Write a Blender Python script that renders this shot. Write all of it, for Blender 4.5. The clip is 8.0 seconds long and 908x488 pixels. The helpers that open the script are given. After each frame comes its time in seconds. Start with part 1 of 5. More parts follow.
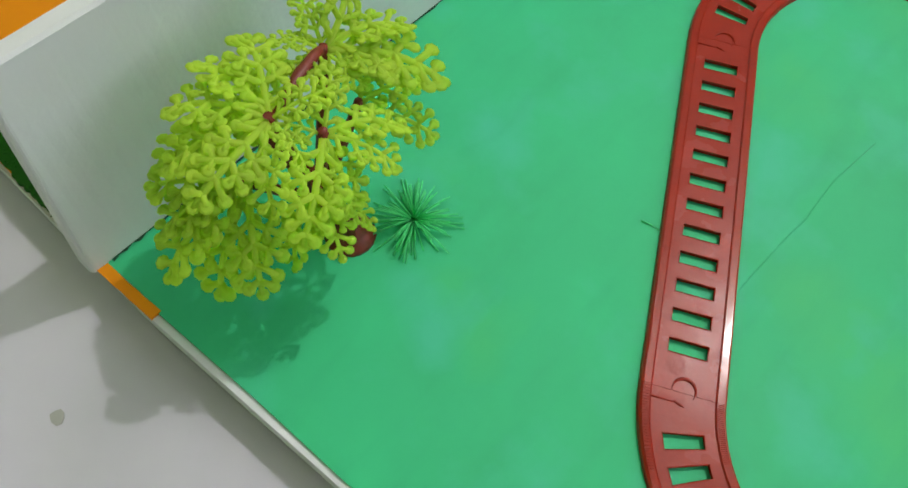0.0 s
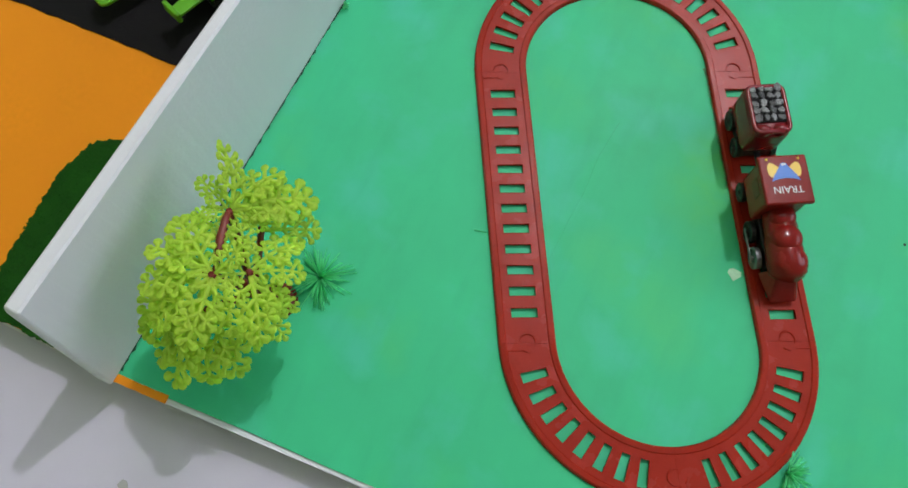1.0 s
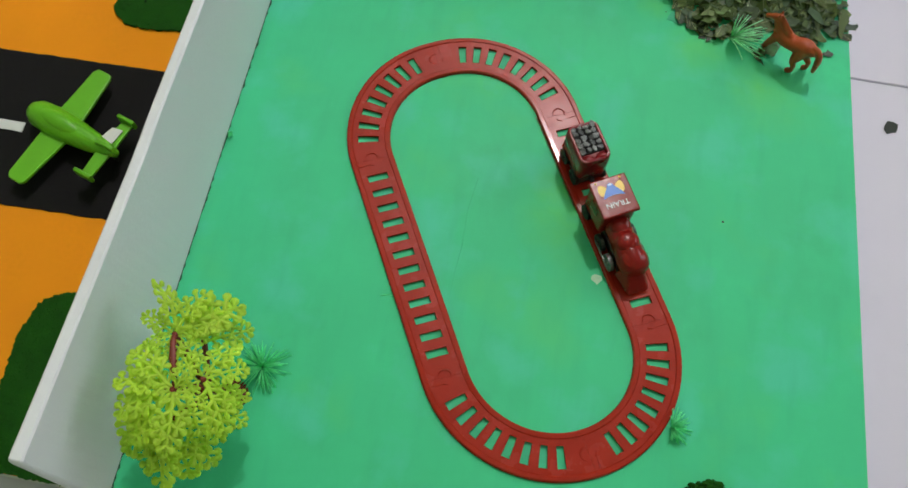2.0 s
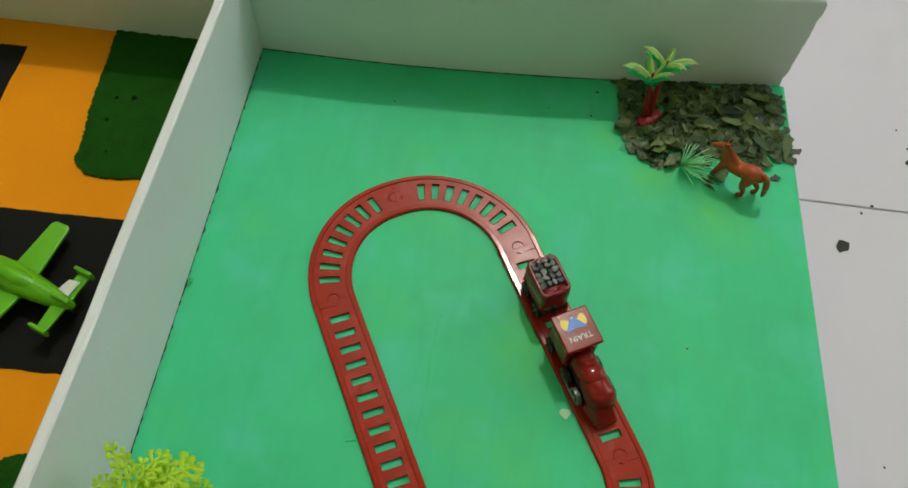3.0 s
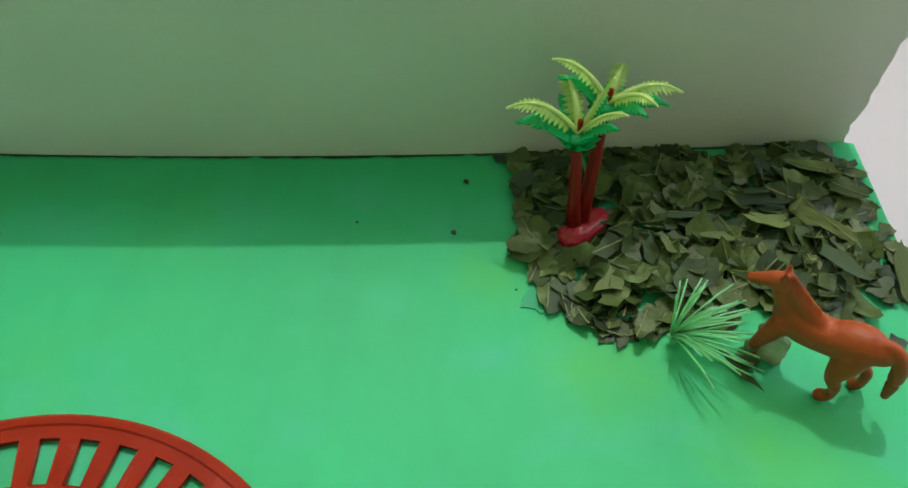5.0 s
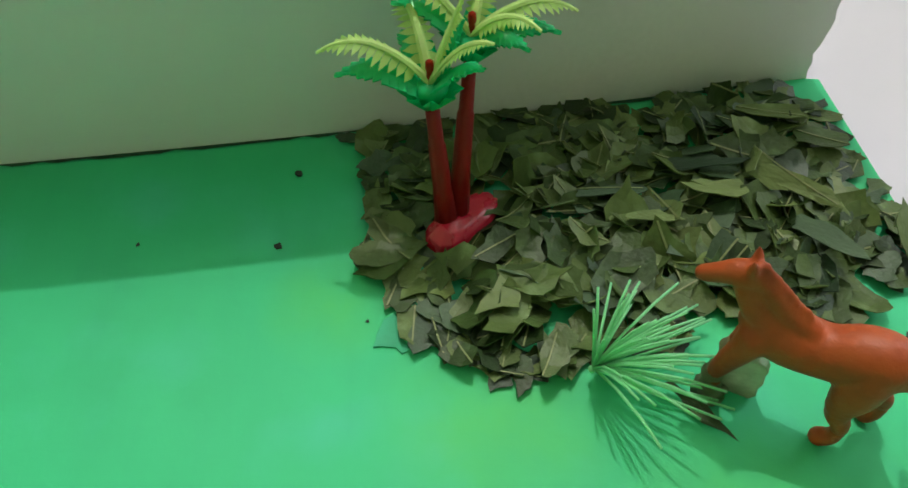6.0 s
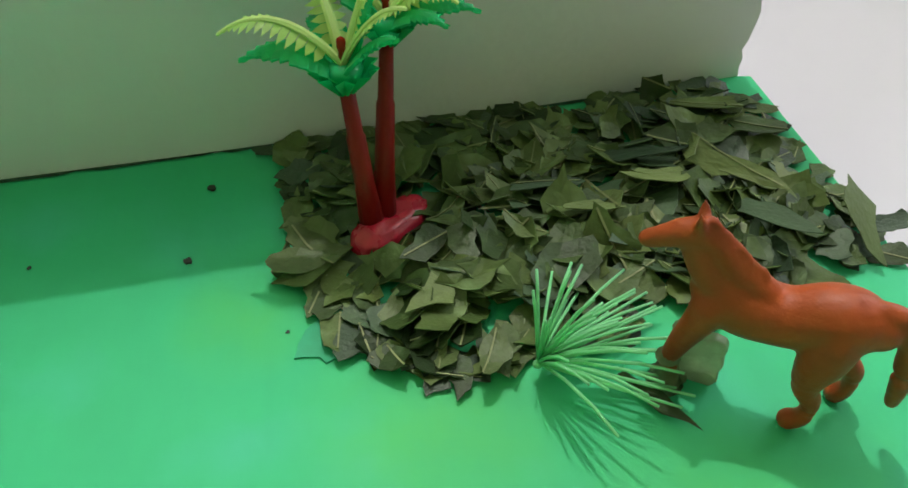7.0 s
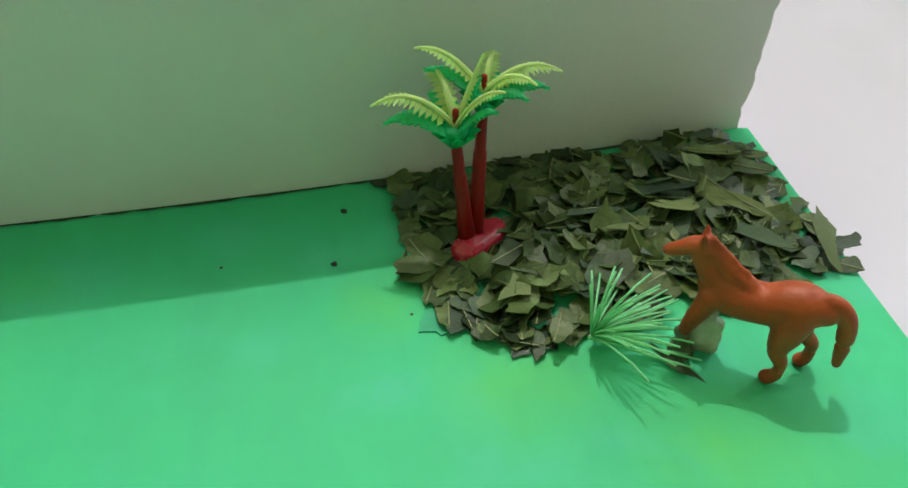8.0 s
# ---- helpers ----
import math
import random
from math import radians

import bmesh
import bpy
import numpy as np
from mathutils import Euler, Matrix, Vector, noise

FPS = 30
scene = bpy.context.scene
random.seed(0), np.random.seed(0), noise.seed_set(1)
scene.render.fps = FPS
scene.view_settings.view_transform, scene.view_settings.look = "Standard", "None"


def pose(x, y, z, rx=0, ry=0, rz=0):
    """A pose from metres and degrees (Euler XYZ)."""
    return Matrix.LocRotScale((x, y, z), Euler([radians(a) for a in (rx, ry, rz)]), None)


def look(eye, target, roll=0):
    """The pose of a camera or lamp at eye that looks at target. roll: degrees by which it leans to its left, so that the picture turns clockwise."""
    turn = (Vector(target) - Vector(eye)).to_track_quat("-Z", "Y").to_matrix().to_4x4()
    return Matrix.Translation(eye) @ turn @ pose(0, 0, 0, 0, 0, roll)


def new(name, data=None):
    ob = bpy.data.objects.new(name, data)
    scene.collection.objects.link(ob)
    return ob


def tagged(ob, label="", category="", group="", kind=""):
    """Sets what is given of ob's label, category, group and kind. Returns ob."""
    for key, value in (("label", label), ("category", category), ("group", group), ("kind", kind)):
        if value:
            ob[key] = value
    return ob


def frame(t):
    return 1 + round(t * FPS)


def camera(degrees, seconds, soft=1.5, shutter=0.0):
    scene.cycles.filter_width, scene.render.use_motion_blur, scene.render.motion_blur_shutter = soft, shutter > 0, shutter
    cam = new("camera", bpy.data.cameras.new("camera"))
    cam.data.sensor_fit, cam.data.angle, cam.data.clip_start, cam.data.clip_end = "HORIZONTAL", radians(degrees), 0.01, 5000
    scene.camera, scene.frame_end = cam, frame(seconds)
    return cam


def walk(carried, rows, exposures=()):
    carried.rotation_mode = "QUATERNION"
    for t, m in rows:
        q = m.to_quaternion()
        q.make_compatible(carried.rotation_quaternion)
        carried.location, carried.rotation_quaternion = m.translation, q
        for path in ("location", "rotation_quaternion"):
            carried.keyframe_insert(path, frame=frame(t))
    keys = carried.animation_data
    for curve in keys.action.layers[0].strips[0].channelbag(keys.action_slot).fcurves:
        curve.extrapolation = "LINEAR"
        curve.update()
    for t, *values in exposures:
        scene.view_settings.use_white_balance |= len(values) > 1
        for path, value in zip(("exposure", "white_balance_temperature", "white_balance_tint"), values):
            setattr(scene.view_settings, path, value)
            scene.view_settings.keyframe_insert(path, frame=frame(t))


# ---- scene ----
cam = camera(58.0, 8.0, soft=1.6)
PATH = [
    (0, (0.182, -0.01, 0.279), (-0.411, 0.698, -1.495), 3.2),
    (0.2, (0.180, 0.009, 0.301), (-0.294, 0.688, -1.519), 4.2),
    (0.5, (0.189, 0.009, 0.354), (-0.224, 0.668, -1.488), 1.5),
    (0.7, (0.184, 0.012, 0.386), (-0.136, 0.605, -1.497), 1.6),
    (1, (0.184, 0.012, 0.432), (-0.06, 0.604, -1.462), 3.0),
    (1.2, (0.179, 0.017, 0.461), (0.002, 0.604, -1.443), 5.1),
    (1.5, (0.192, 0.003, 0.482), (0.037, 0.655, -1.402), 3.9),
    (1.7, (0.201, 0.002, 0.501), (0.06, 0.679, -1.376), 2.4),
    (2.8, (0.215, 0.018, 0.539), (0.135, 0.918, -1.245), 2.7),
    (3, (0.214, 0.023, 0.53), (0.12, 0.987, -1.22), 2.4),
    (3.2, (0.218, 0.024, 0.503), (0.101, 1.077, -1.194), 2.2),
    (3.5, (0.225, 0.069, 0.452), (0.113, 1.21, -1.187), 1.9),
    (3.7, (0.233, 0.084, 0.415), (0.126, 1.300, -1.169), 1.8),
    (4, (0.233, 0.129, 0.358), (0.155, 1.35, -1.224), 2.3),
    (4.5, (0.252, 0.205, 0.292), (0.197, 1.429, -1.288), 2.3),
    (4.7, (0.264, 0.231, 0.262), (0.234, 1.466, -1.311), 2.7),
    (5.8, (0.308, 0.311, 0.173), (0.386, 1.566, -1.382), 0.3),
    (6, (0.313, 0.317, 0.159), (0.418, 1.581, -1.388), 0.6),
    (6.2, (0.319, 0.322, 0.153), (0.447, 1.589, -1.389), 0.5),
    (6.5, (0.321, 0.325, 0.149), (0.512, 1.643, -1.343), 1.6),
    (6.7, (0.323, 0.320, 0.145), (0.514, 1.675, -1.313), 0.6),
    (7, (0.318, 0.312, 0.134), (0.554, 1.717, -1.27), 0.9),
    (7.2, (0.316, 0.310, 0.137), (0.534, 1.734, -1.250), -0.3),
    (7.5, (0.309, 0.3, 0.147), (0.535, 1.752, -1.21), 0.2),
    (7.7, (0.303, 0.288, 0.162), (0.515, 1.741, -1.196), -0.1),
    (8, (0.291, 0.263, 0.181), (0.499, 1.706, -1.189), 0.6),
]
EXPOSURES = [(0, -0.52, 6350, 8), (0.5, -0.53, 6200, 12), (1.0, -0.52, 5900, 18), (1.7, -0.55, 6100, 15), (2.8, -0.69, 6600, 5), (3.5, -0.76, 6800, 2), (4.0, -0.69, 6900, 1), (4.5, -0.52, 6800, 4),
             (5.8, -0.34, 6650, 4), (6.5, -0.27, 6550, 4), (7.0, -0.27, 6600, 5), (7.5, -0.26, 6800, 7), (8.0, -0.23, 6550, 8)]
walk(cam, [(t, look(eye, target, roll)) for t, eye, target, roll in PATH], EXPOSURES)

# ---- light ----
world = bpy.data.worlds.new("world")
scene.world = world
world.use_nodes = True
world.node_tree.nodes["Background"].inputs[0].default_value = (0.75, 0.85, 1.0, 1)
world.node_tree.nodes["Background"].inputs[1].default_value = 0.02


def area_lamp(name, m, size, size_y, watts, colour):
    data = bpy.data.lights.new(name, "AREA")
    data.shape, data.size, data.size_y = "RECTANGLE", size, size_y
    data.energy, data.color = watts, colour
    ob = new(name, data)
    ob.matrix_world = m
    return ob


FLOOR = -0.018
LAMP = (0.36, 1.93, 3.16)
bulb = bpy.data.lights.new("ceiling_lamp_light", "POINT")
bulb.energy, bulb.color, bulb.shadow_soft_size = 186, (1.0, 0.96, 0.935), 0.03
new("ceiling_lamp_light", bulb).location = LAMP
# cool fill light, added at an assumed window that is never in view
area_lamp("added_window_fill", look((2.36, 1.45, 1.49), (0.0, 0.6, 0.2)), 1.2, 1.2, 29, (0.74, 0.80, 0.84))


# ---- materials ----
def material(name, colour, rough=0.6, metal=0.0, vary=0.12, grain=300.0, bump=0.15, fine=1500.0, spec=0.5,
             blotch=18.0, stain=None, stain_at=0.62, per_object=0.0, through_light=0.0, coat=0.0, second=None, spots=(), spot=(0, 0, 0), streak=0.0, crease=0.0, clear=0.0):
    """Base colour with blotches and grain, an optional stain colour, and a fine relief."""
    m = bpy.data.materials.new(name)
    m.use_nodes = True
    nt = m.node_tree
    n, ln = nt.nodes, nt.links
    b = n["Principled BSDF"]
    tc = n.new("ShaderNodeTexCoord")

    def noise_node(scale, detail=4.0):
        x = n.new("ShaderNodeTexNoise")
        x.inputs["Scale"].default_value, x.inputs["Detail"].default_value = scale, detail
        ln.new(tc.outputs["Object"], x.inputs["Vector"])
        return x

    def mixed(a, c, fac):
        x = n.new("ShaderNodeMix")
        x.data_type = "RGBA"
        for sock, v in ((x.inputs[0], fac), (x.inputs[6], a), (x.inputs[7], c)):
            if hasattr(v, "node"):
                ln.new(v, sock)
            else:
                sock.default_value = v
        return x.outputs[2]

    def ramp(src, lo, hi):
        x = n.new("ShaderNodeMapRange")
        x.inputs["From Min"].default_value, x.inputs["From Max"].default_value = lo, hi
        ln.new(src, x.inputs["Value"])
        return x.outputs["Result"]

    c = (*colour, 1)
    dark = tuple(v * (1 - vary) for v in colour) + (1,)
    pale = tuple(min(1, v * (1 + vary)) for v in colour) + (1,)
    big, small = noise_node(blotch), noise_node(grain)
    col = mixed(dark, pale, ramp(big.outputs["Fac"], 0.3, 0.7))
    col = mixed(col, c, ramp(small.outputs["Fac"], 0.35, 0.65))
    if stain:
        st = noise_node(blotch * 0.7, 6.0)
        col = mixed(col, (*stain, 1), ramp(st.outputs["Fac"], stain_at, stain_at + 0.14))
    if second:
        wide = noise_node(blotch * 1.6, 5.0)
        col = mixed(col, (*second, 1), ramp(wide.outputs["Fac"], 0.52, 0.68))
    if streak:
        turned = n.new("ShaderNodeMapping")
        turned.inputs["Rotation"].default_value[2] = 0.9
        turned.inputs["Scale"].default_value = (1.0, 0.22, 1.0)
        ln.new(tc.outputs["Object"], turned.inputs["Vector"])
        brush = noise_node(75.0, 5.0)
        ln.new(turned.outputs["Vector"], brush.inputs["Vector"])
        weak = n.new("ShaderNodeMath")
        weak.operation = "MULTIPLY"
        weak.inputs[1].default_value = streak
        ln.new(ramp(brush.outputs["Fac"], 0.50, 0.78), weak.inputs[0])
        col = mixed(col, (colour[0] * 0.8, colour[1] * 0.8, colour[2] * 0.86, 1), weak.outputs[0])
    for x0, y0, r0 in spots:
        far = n.new("ShaderNodeVectorMath")
        far.operation = "DISTANCE"
        far.inputs[1].default_value = (x0, y0, 0)
        ln.new(tc.outputs["Object"], far.inputs[0])
        near = n.new("ShaderNodeMapRange")
        near.inputs["From Min"].default_value, near.inputs["From Max"].default_value = r0, 0.0
        ln.new(far.outputs["Value"], near.inputs["Value"])
        cloud = n.new("ShaderNodeMath")
        cloud.operation = "MULTIPLY"
        ln.new(near.outputs["Result"], cloud.inputs[0])
        ln.new(noise_node(70.0, 5.0).outputs["Fac"], cloud.inputs[1])
        col = mixed(col, (*spot, 1), cloud.outputs[0])
    if per_object:
        info = n.new("ShaderNodeObjectInfo")
        hsv = n.new("ShaderNodeHueSaturation")
        v = n.new("ShaderNodeMapRange")
        v.inputs["To Min"].default_value, v.inputs["To Max"].default_value = 1 - per_object, 1 + per_object
        ln.new(info.outputs["Random"], v.inputs["Value"])
        ln.new(v.outputs["Result"], hsv.inputs["Value"])
        h = n.new("ShaderNodeMapRange")
        h.inputs["To Min"].default_value, h.inputs["To Max"].default_value = 0.5 + 0.03 * per_object, 0.5 - 0.05 * per_object
        ln.new(info.outputs["Random"], h.inputs["Value"])
        ln.new(h.outputs["Result"], hsv.inputs["Hue"])
        ln.new(col, hsv.inputs["Color"])
        col = hsv.outputs["Color"]
    ln.new(col, b.inputs["Base Color"])
    rr = n.new("ShaderNodeMapRange")
    rr.inputs["To Min"].default_value, rr.inputs["To Max"].default_value = max(0.03, rough - 0.1), min(1, rough + 0.1)
    ln.new(big.outputs["Fac"], rr.inputs["Value"])
    ln.new(rr.outputs["Result"], b.inputs["Roughness"])
    b.inputs["Metallic"].default_value = metal
    b.inputs["Specular IOR Level"].default_value = spec
    b.inputs["Coat Weight"].default_value = coat
    b.inputs["Transmission Weight"].default_value = clear
    if bump:
        bp = n.new("ShaderNodeBump")
        bp.inputs["Strength"].default_value, bp.inputs["Distance"].default_value = bump, 0.0006
        f = noise_node(fine, 3.0)
        ln.new(f.outputs["Fac"], bp.inputs["Height"])
        ln.new(bp.outputs["Normal"], b.inputs["Normal"])
        if crease:
            # soft wrinkles a few centimetres apart
            wide_bump = n.new("ShaderNodeBump")
            wide_bump.inputs["Strength"].default_value, wide_bump.inputs["Distance"].default_value = crease, 0.004
            swell = noise_node(22.0, 2.0)
            ln.new(swell.outputs["Fac"], wide_bump.inputs["Height"])
            ln.new(wide_bump.outputs["Normal"], bp.inputs["Normal"])
    if through_light:
        tr = n.new("ShaderNodeBsdfTranslucent")
        ln.new(col, tr.inputs["Color"])
        mx = n.new("ShaderNodeMixShader")
        mx.inputs[0].default_value = through_light
        ln.new(b.outputs[0], mx.inputs[1])
        ln.new(tr.outputs[0], mx.inputs[2])
        ln.new(mx.outputs[0], n["Material Output"].inputs["Surface"])
    return m


GREEN = material("green_paint", (0.052, 0.56, 0.258), 0.58, spec=0.3, vary=0.10, blotch=13, grain=60, bump=0.14, fine=260, stain=(0.070, 0.57, 0.22), stain_at=0.54, second=(0.072, 0.58, 0.350), streak=0.35, crease=0.14, spots=((0.250, 0.240, 0.040), (0.245, 0.262, 0.024), (0.330, 0.398, 0.030), (0.375, 0.372, 0.026), (0.293, 0.430, 0.018)), spot=(0.11, 0.60, 0.10))
FOAM = material("white_foam", (0.78, 0.78, 0.83), 0.75, vary=0.04, blotch=9, grain=500, bump=0.16, fine=420)
ORANGE = material("orange_sheet", (0.88, 0.30, 0.008), 0.8, spec=0.15, vary=0.06, blotch=16, bump=0.2, fine=900)
ROAD = material("black_sheet", (0.006, 0.005, 0.006), 0.8, spec=0.2, vary=0.25, blotch=20, bump=0.2, fine=900)
LILAC = material("lilac_sheet_paint", (0.34, 0.30, 0.56), 0.7, vary=0.08, blotch=16, bump=0.2, fine=600)
WHITE_TAPE = material("white_tape", (0.75, 0.75, 0.76), 0.5, vary=0.05)
TURF = material("dark_green_turf", (0.012, 0.072, 0.006), 0.9, vary=0.3, blotch=70, grain=600, bump=0.6, fine=900, spec=0.1)
TILE = material("white_tile", (0.645, 0.605, 0.72), 0.32, vary=0.03, blotch=5, grain=60, bump=0.05, fine=120, stain=(0.55, 0.530, 0.60), stain_at=0.58)
GROUT = material("grey_grout", (0.40, 0.39, 0.38), 0.9, vary=0.2)
PLASTER = material("wall_plaster", (0.48, 0.48, 0.45), 0.85, vary=0.05, blotch=3, grain=40, fine=160)
# unseen walls in green and ceiling in cream, chosen to colour the bounced light
BOUNCE_GREEN = material("green_bounce_tint", (0.38, 0.50, 0.25), 0.85, vary=0.05, blotch=3, grain=40, fine=160)
CEILING = material("ceiling_bounce_tint", (0.73, 0.74, 0.67), 0.9, vary=0.03, blotch=3, grain=40, fine=160)
RED = material("red_plastic", (0.35, 0.022, 0.009), 0.10, vary=0.14, blotch=60, grain=500, bump=0.16, fine=110, spec=0.24)
RED_SATIN = material("satin_red_plastic", (0.35, 0.022, 0.009), 0.26, vary=0.14, blotch=60, grain=500, bump=0.30, fine=100, spec=0.20)
TRAIN_RED = material("glossy_train_red", (0.225, 0.010, 0.007), 0.15, vary=0.14, blotch=60, grain=500, bump=0.16, fine=160, spec=0.28)
RED_DARK = material("dark_red_plastic", (0.15, 0.007, 0.007), 0.24, vary=0.12, blotch=80, bump=0.05, fine=300, spec=0.28)
PINK_RED = material("crimson_plastic", (0.48, 0.012, 0.040), 0.28, vary=0.12, blotch=120, bump=0.12, fine=600, spec=0.6)
MAROON = material("maroon_plastic", (0.20, 0.008, 0.012), 0.22, vary=0.12, blotch=80, bump=0.05, fine=300, spec=0.4)
PALM_RED = material("wine_red_plastic", (0.25, 0.009, 0.007), 0.38, spec=0.3, vary=0.12, blotch=80, bump=0.15, fine=500)
BLACK = material("black_plastic", (0.012, 0.012, 0.013), 0.4, vary=0.2)
GREY_METAL = material("worn_grey_metal", (0.20, 0.20, 0.21), 0.4, metal=0.6, vary=0.3, blotch=200)
SILVER = material("silver_print", (0.20, 0.20, 0.205), 0.30, metal=0.0, vary=0.9, blotch=420, grain=1200, per_object=0.8, spec=0.6, bump=0.9, fine=900, stain=(0.03, 0.03, 0.03), stain_at=0.50)
BLUE = material("blue_print", (0.02, 0.16, 0.62), 0.35, vary=0.05)
YELLOW = material("yellow_print", (0.80, 0.52, 0.02), 0.35, vary=0.05)
WHITE_PRINT = material("white_print", (0.80, 0.80, 0.80), 0.4, vary=0.03)
LIME = material("lime_plastic", (0.84, 1.0, 0.17), 0.45, vary=0.05, blotch=60, grain=300, bump=0, per_object=0.05, through_light=0.7, spec=0.3)
BARK = material("red_brown_plastic", (0.22, 0.030, 0.018), 0.45, vary=0.15, blotch=100, bump=0.3, fine=700)
PLANE_GREEN = material("bright_green_plastic", (0.13, 0.45, 0.008), 0.38, vary=0.08, blotch=50, bump=0.06, fine=500)
PALM_TOP = material("yellow_green_plastic", (0.70, 0.90, 0.36), 0.45, vary=0.12, blotch=90, bump=0.04, fine=500, per_object=0.08, through_light=0.3)
PALM_UNDER = material("emerald_plastic", (0.03, 0.70, 0.30), 0.18, vary=0.15, blotch=90, bump=0.05, fine=500, through_light=0.25, coat=0.3)
LEAF_GREY = material("grey_green_leaf", (0.045, 0.085, 0.042), 0.45, spec=0.5, vary=0.2, blotch=130, grain=700, bump=0.4, fine=900, per_object=0.45, through_light=0.05)
LEAF = material("olive_leaf", (0.060, 0.102, 0.028), 0.44, spec=0.34, vary=0.34, blotch=130, grain=700, bump=0.4, fine=900, per_object=0.66, stain=(0.130, 0.205, 0.085), stain_at=0.57, through_light=0.06)
LEAF_PALE = material("pale_olive_leaf", (0.125, 0.170, 0.062), 0.42, spec=0.36, vary=0.2, blotch=130, grain=700, bump=0.4, fine=900, per_object=0.2, stain=(0.09, 0.13, 0.04), through_light=0.06)
RIB = material("pale_leaf_rib", (0.24, 0.26, 0.12), 0.6, vary=0.15)
BLADE = material("pale_green_bristle", (0.38, 0.88, 0.50), 0.4, vary=0.12, blotch=120, bump=0, through_light=0.4)
BLADE_GREY = material("grey_green_bristle", (0.16, 0.42, 0.25), 0.5, vary=0.12, blotch=120, bump=0, through_light=0.3)
BLADE_DEEP = material("green_bristle", (0.21, 0.92, 0.46), 0.5, vary=0.12, blotch=120, bump=0, through_light=0.55)
HORSE = material("orange_brown_plastic", (0.41, 0.066, 0.011), 0.48, vary=0.18, blotch=90, grain=500, bump=0.45, fine=420, stain=(0.30, 0.040, 0.010), stain_at=0.54)
GLUE = material("dried_clear_glue", (0.52, 0.60, 0.42), 0.08, vary=0.3, blotch=260, bump=0.5, fine=300, spec=0.6, through_light=0.5, clear=0.65)
GLUE_STAIN = material("thin_glue_film", (0.045, 0.44, 0.240), 0.55, vary=0.12, blotch=120, bump=0.1, fine=200, spec=0.25)
TAPE = material("clear_tape_film", (0.62, 0.70, 0.52), 0.12, vary=0.05, bump=0.2, fine=300, through_light=0.2, clear=0.85)
SMEAR = material("pale_dried_glue", (0.30, 0.60, 0.33), 0.35, vary=0.15, blotch=300, bump=0.4, fine=500)
HOLE = material("turf_hole_dark", (0.003, 0.014, 0.003), 0.95, vary=0.3, spec=0.05)
CRUMB = material("dark_crumb", (0.03, 0.035, 0.03), 0.8, vary=0.3)
FOOT_DARK = material("dark_foot_line", (0.010, 0.065, 0.030), 0.8, vary=0.4, blotch=150)
LAMP_GLASS = bpy.data.materials.new("lamp_diffuser")
LAMP_GLASS.use_nodes = True
LAMP_GLASS.node_tree.nodes["Principled BSDF"].inputs["Base Color"].default_value = (0.9, 0.9, 0.88, 1)
LAMP_GLASS.node_tree.nodes["Principled BSDF"].inputs["Emission Color"].default_value = (1, 0.95, 0.88, 1)
LAMP_GLASS.node_tree.nodes["Principled BSDF"].inputs["Emission Strength"].default_value = 6.0


# ---- mesh helpers ----
def mesh_object(name, bm, mat, smooth=False, mats=()):
    bmesh.ops.recalc_face_normals(bm, faces=bm.faces)
    me = bpy.data.meshes.new(name)
    bm.to_mesh(me)
    bm.free()
    for x in (mat, *mats):
        me.materials.append(x)
    if smooth:
        me.polygons.foreach_set("use_smooth", [True] * len(me.polygons))
    return new(name, me)


def part(name, bm, mat, parent, label="", smooth=False, mats=()):
    ob = mesh_object(name, bm, mat, smooth, mats)
    ob.parent = parent
    return tagged(ob, label)


def part_of_mesh(name, me, parent, m):
    ob = new(name, me)
    ob.parent = parent
    ob.matrix_basis = m
    return ob


def thing(name, place, label, category, group="", turn=0.0):
    ob = new(name)
    ob.empty_display_size = 0.02
    ob.matrix_world = pose(*place, 0, 0, turn)
    return tagged(ob, label, category, group)


def structure(name, bm, mat, label, category, smooth=False):
    return tagged(mesh_object(name, bm, mat, smooth), label, category, kind="structure")


def box(bm, size, centre, bevel=0.0, segments=2):
    made = bmesh.ops.create_cube(bm, size=1.0, matrix=Matrix.Translation(centre) @ Matrix.Diagonal((*size, 1)))
    if bevel:
        edges = list({e for v in made["verts"] for e in v.link_edges})
        bmesh.ops.bevel(bm, geom=edges, offset=bevel, segments=segments, profile=0.5, affect="EDGES")
    return bm


def prism(bm, outline, z0, z1):
    low = [bm.verts.new((x, y, z0)) for x, y in outline]
    top = [bm.verts.new((x, y, z1)) for x, y in outline]
    bm.faces.new(top)
    bm.faces.new(low[::-1])
    for i in range(len(low)):
        j = (i + 1) % len(low)
        bm.faces.new((low[i], low[j], top[j], top[i]))
    return bm


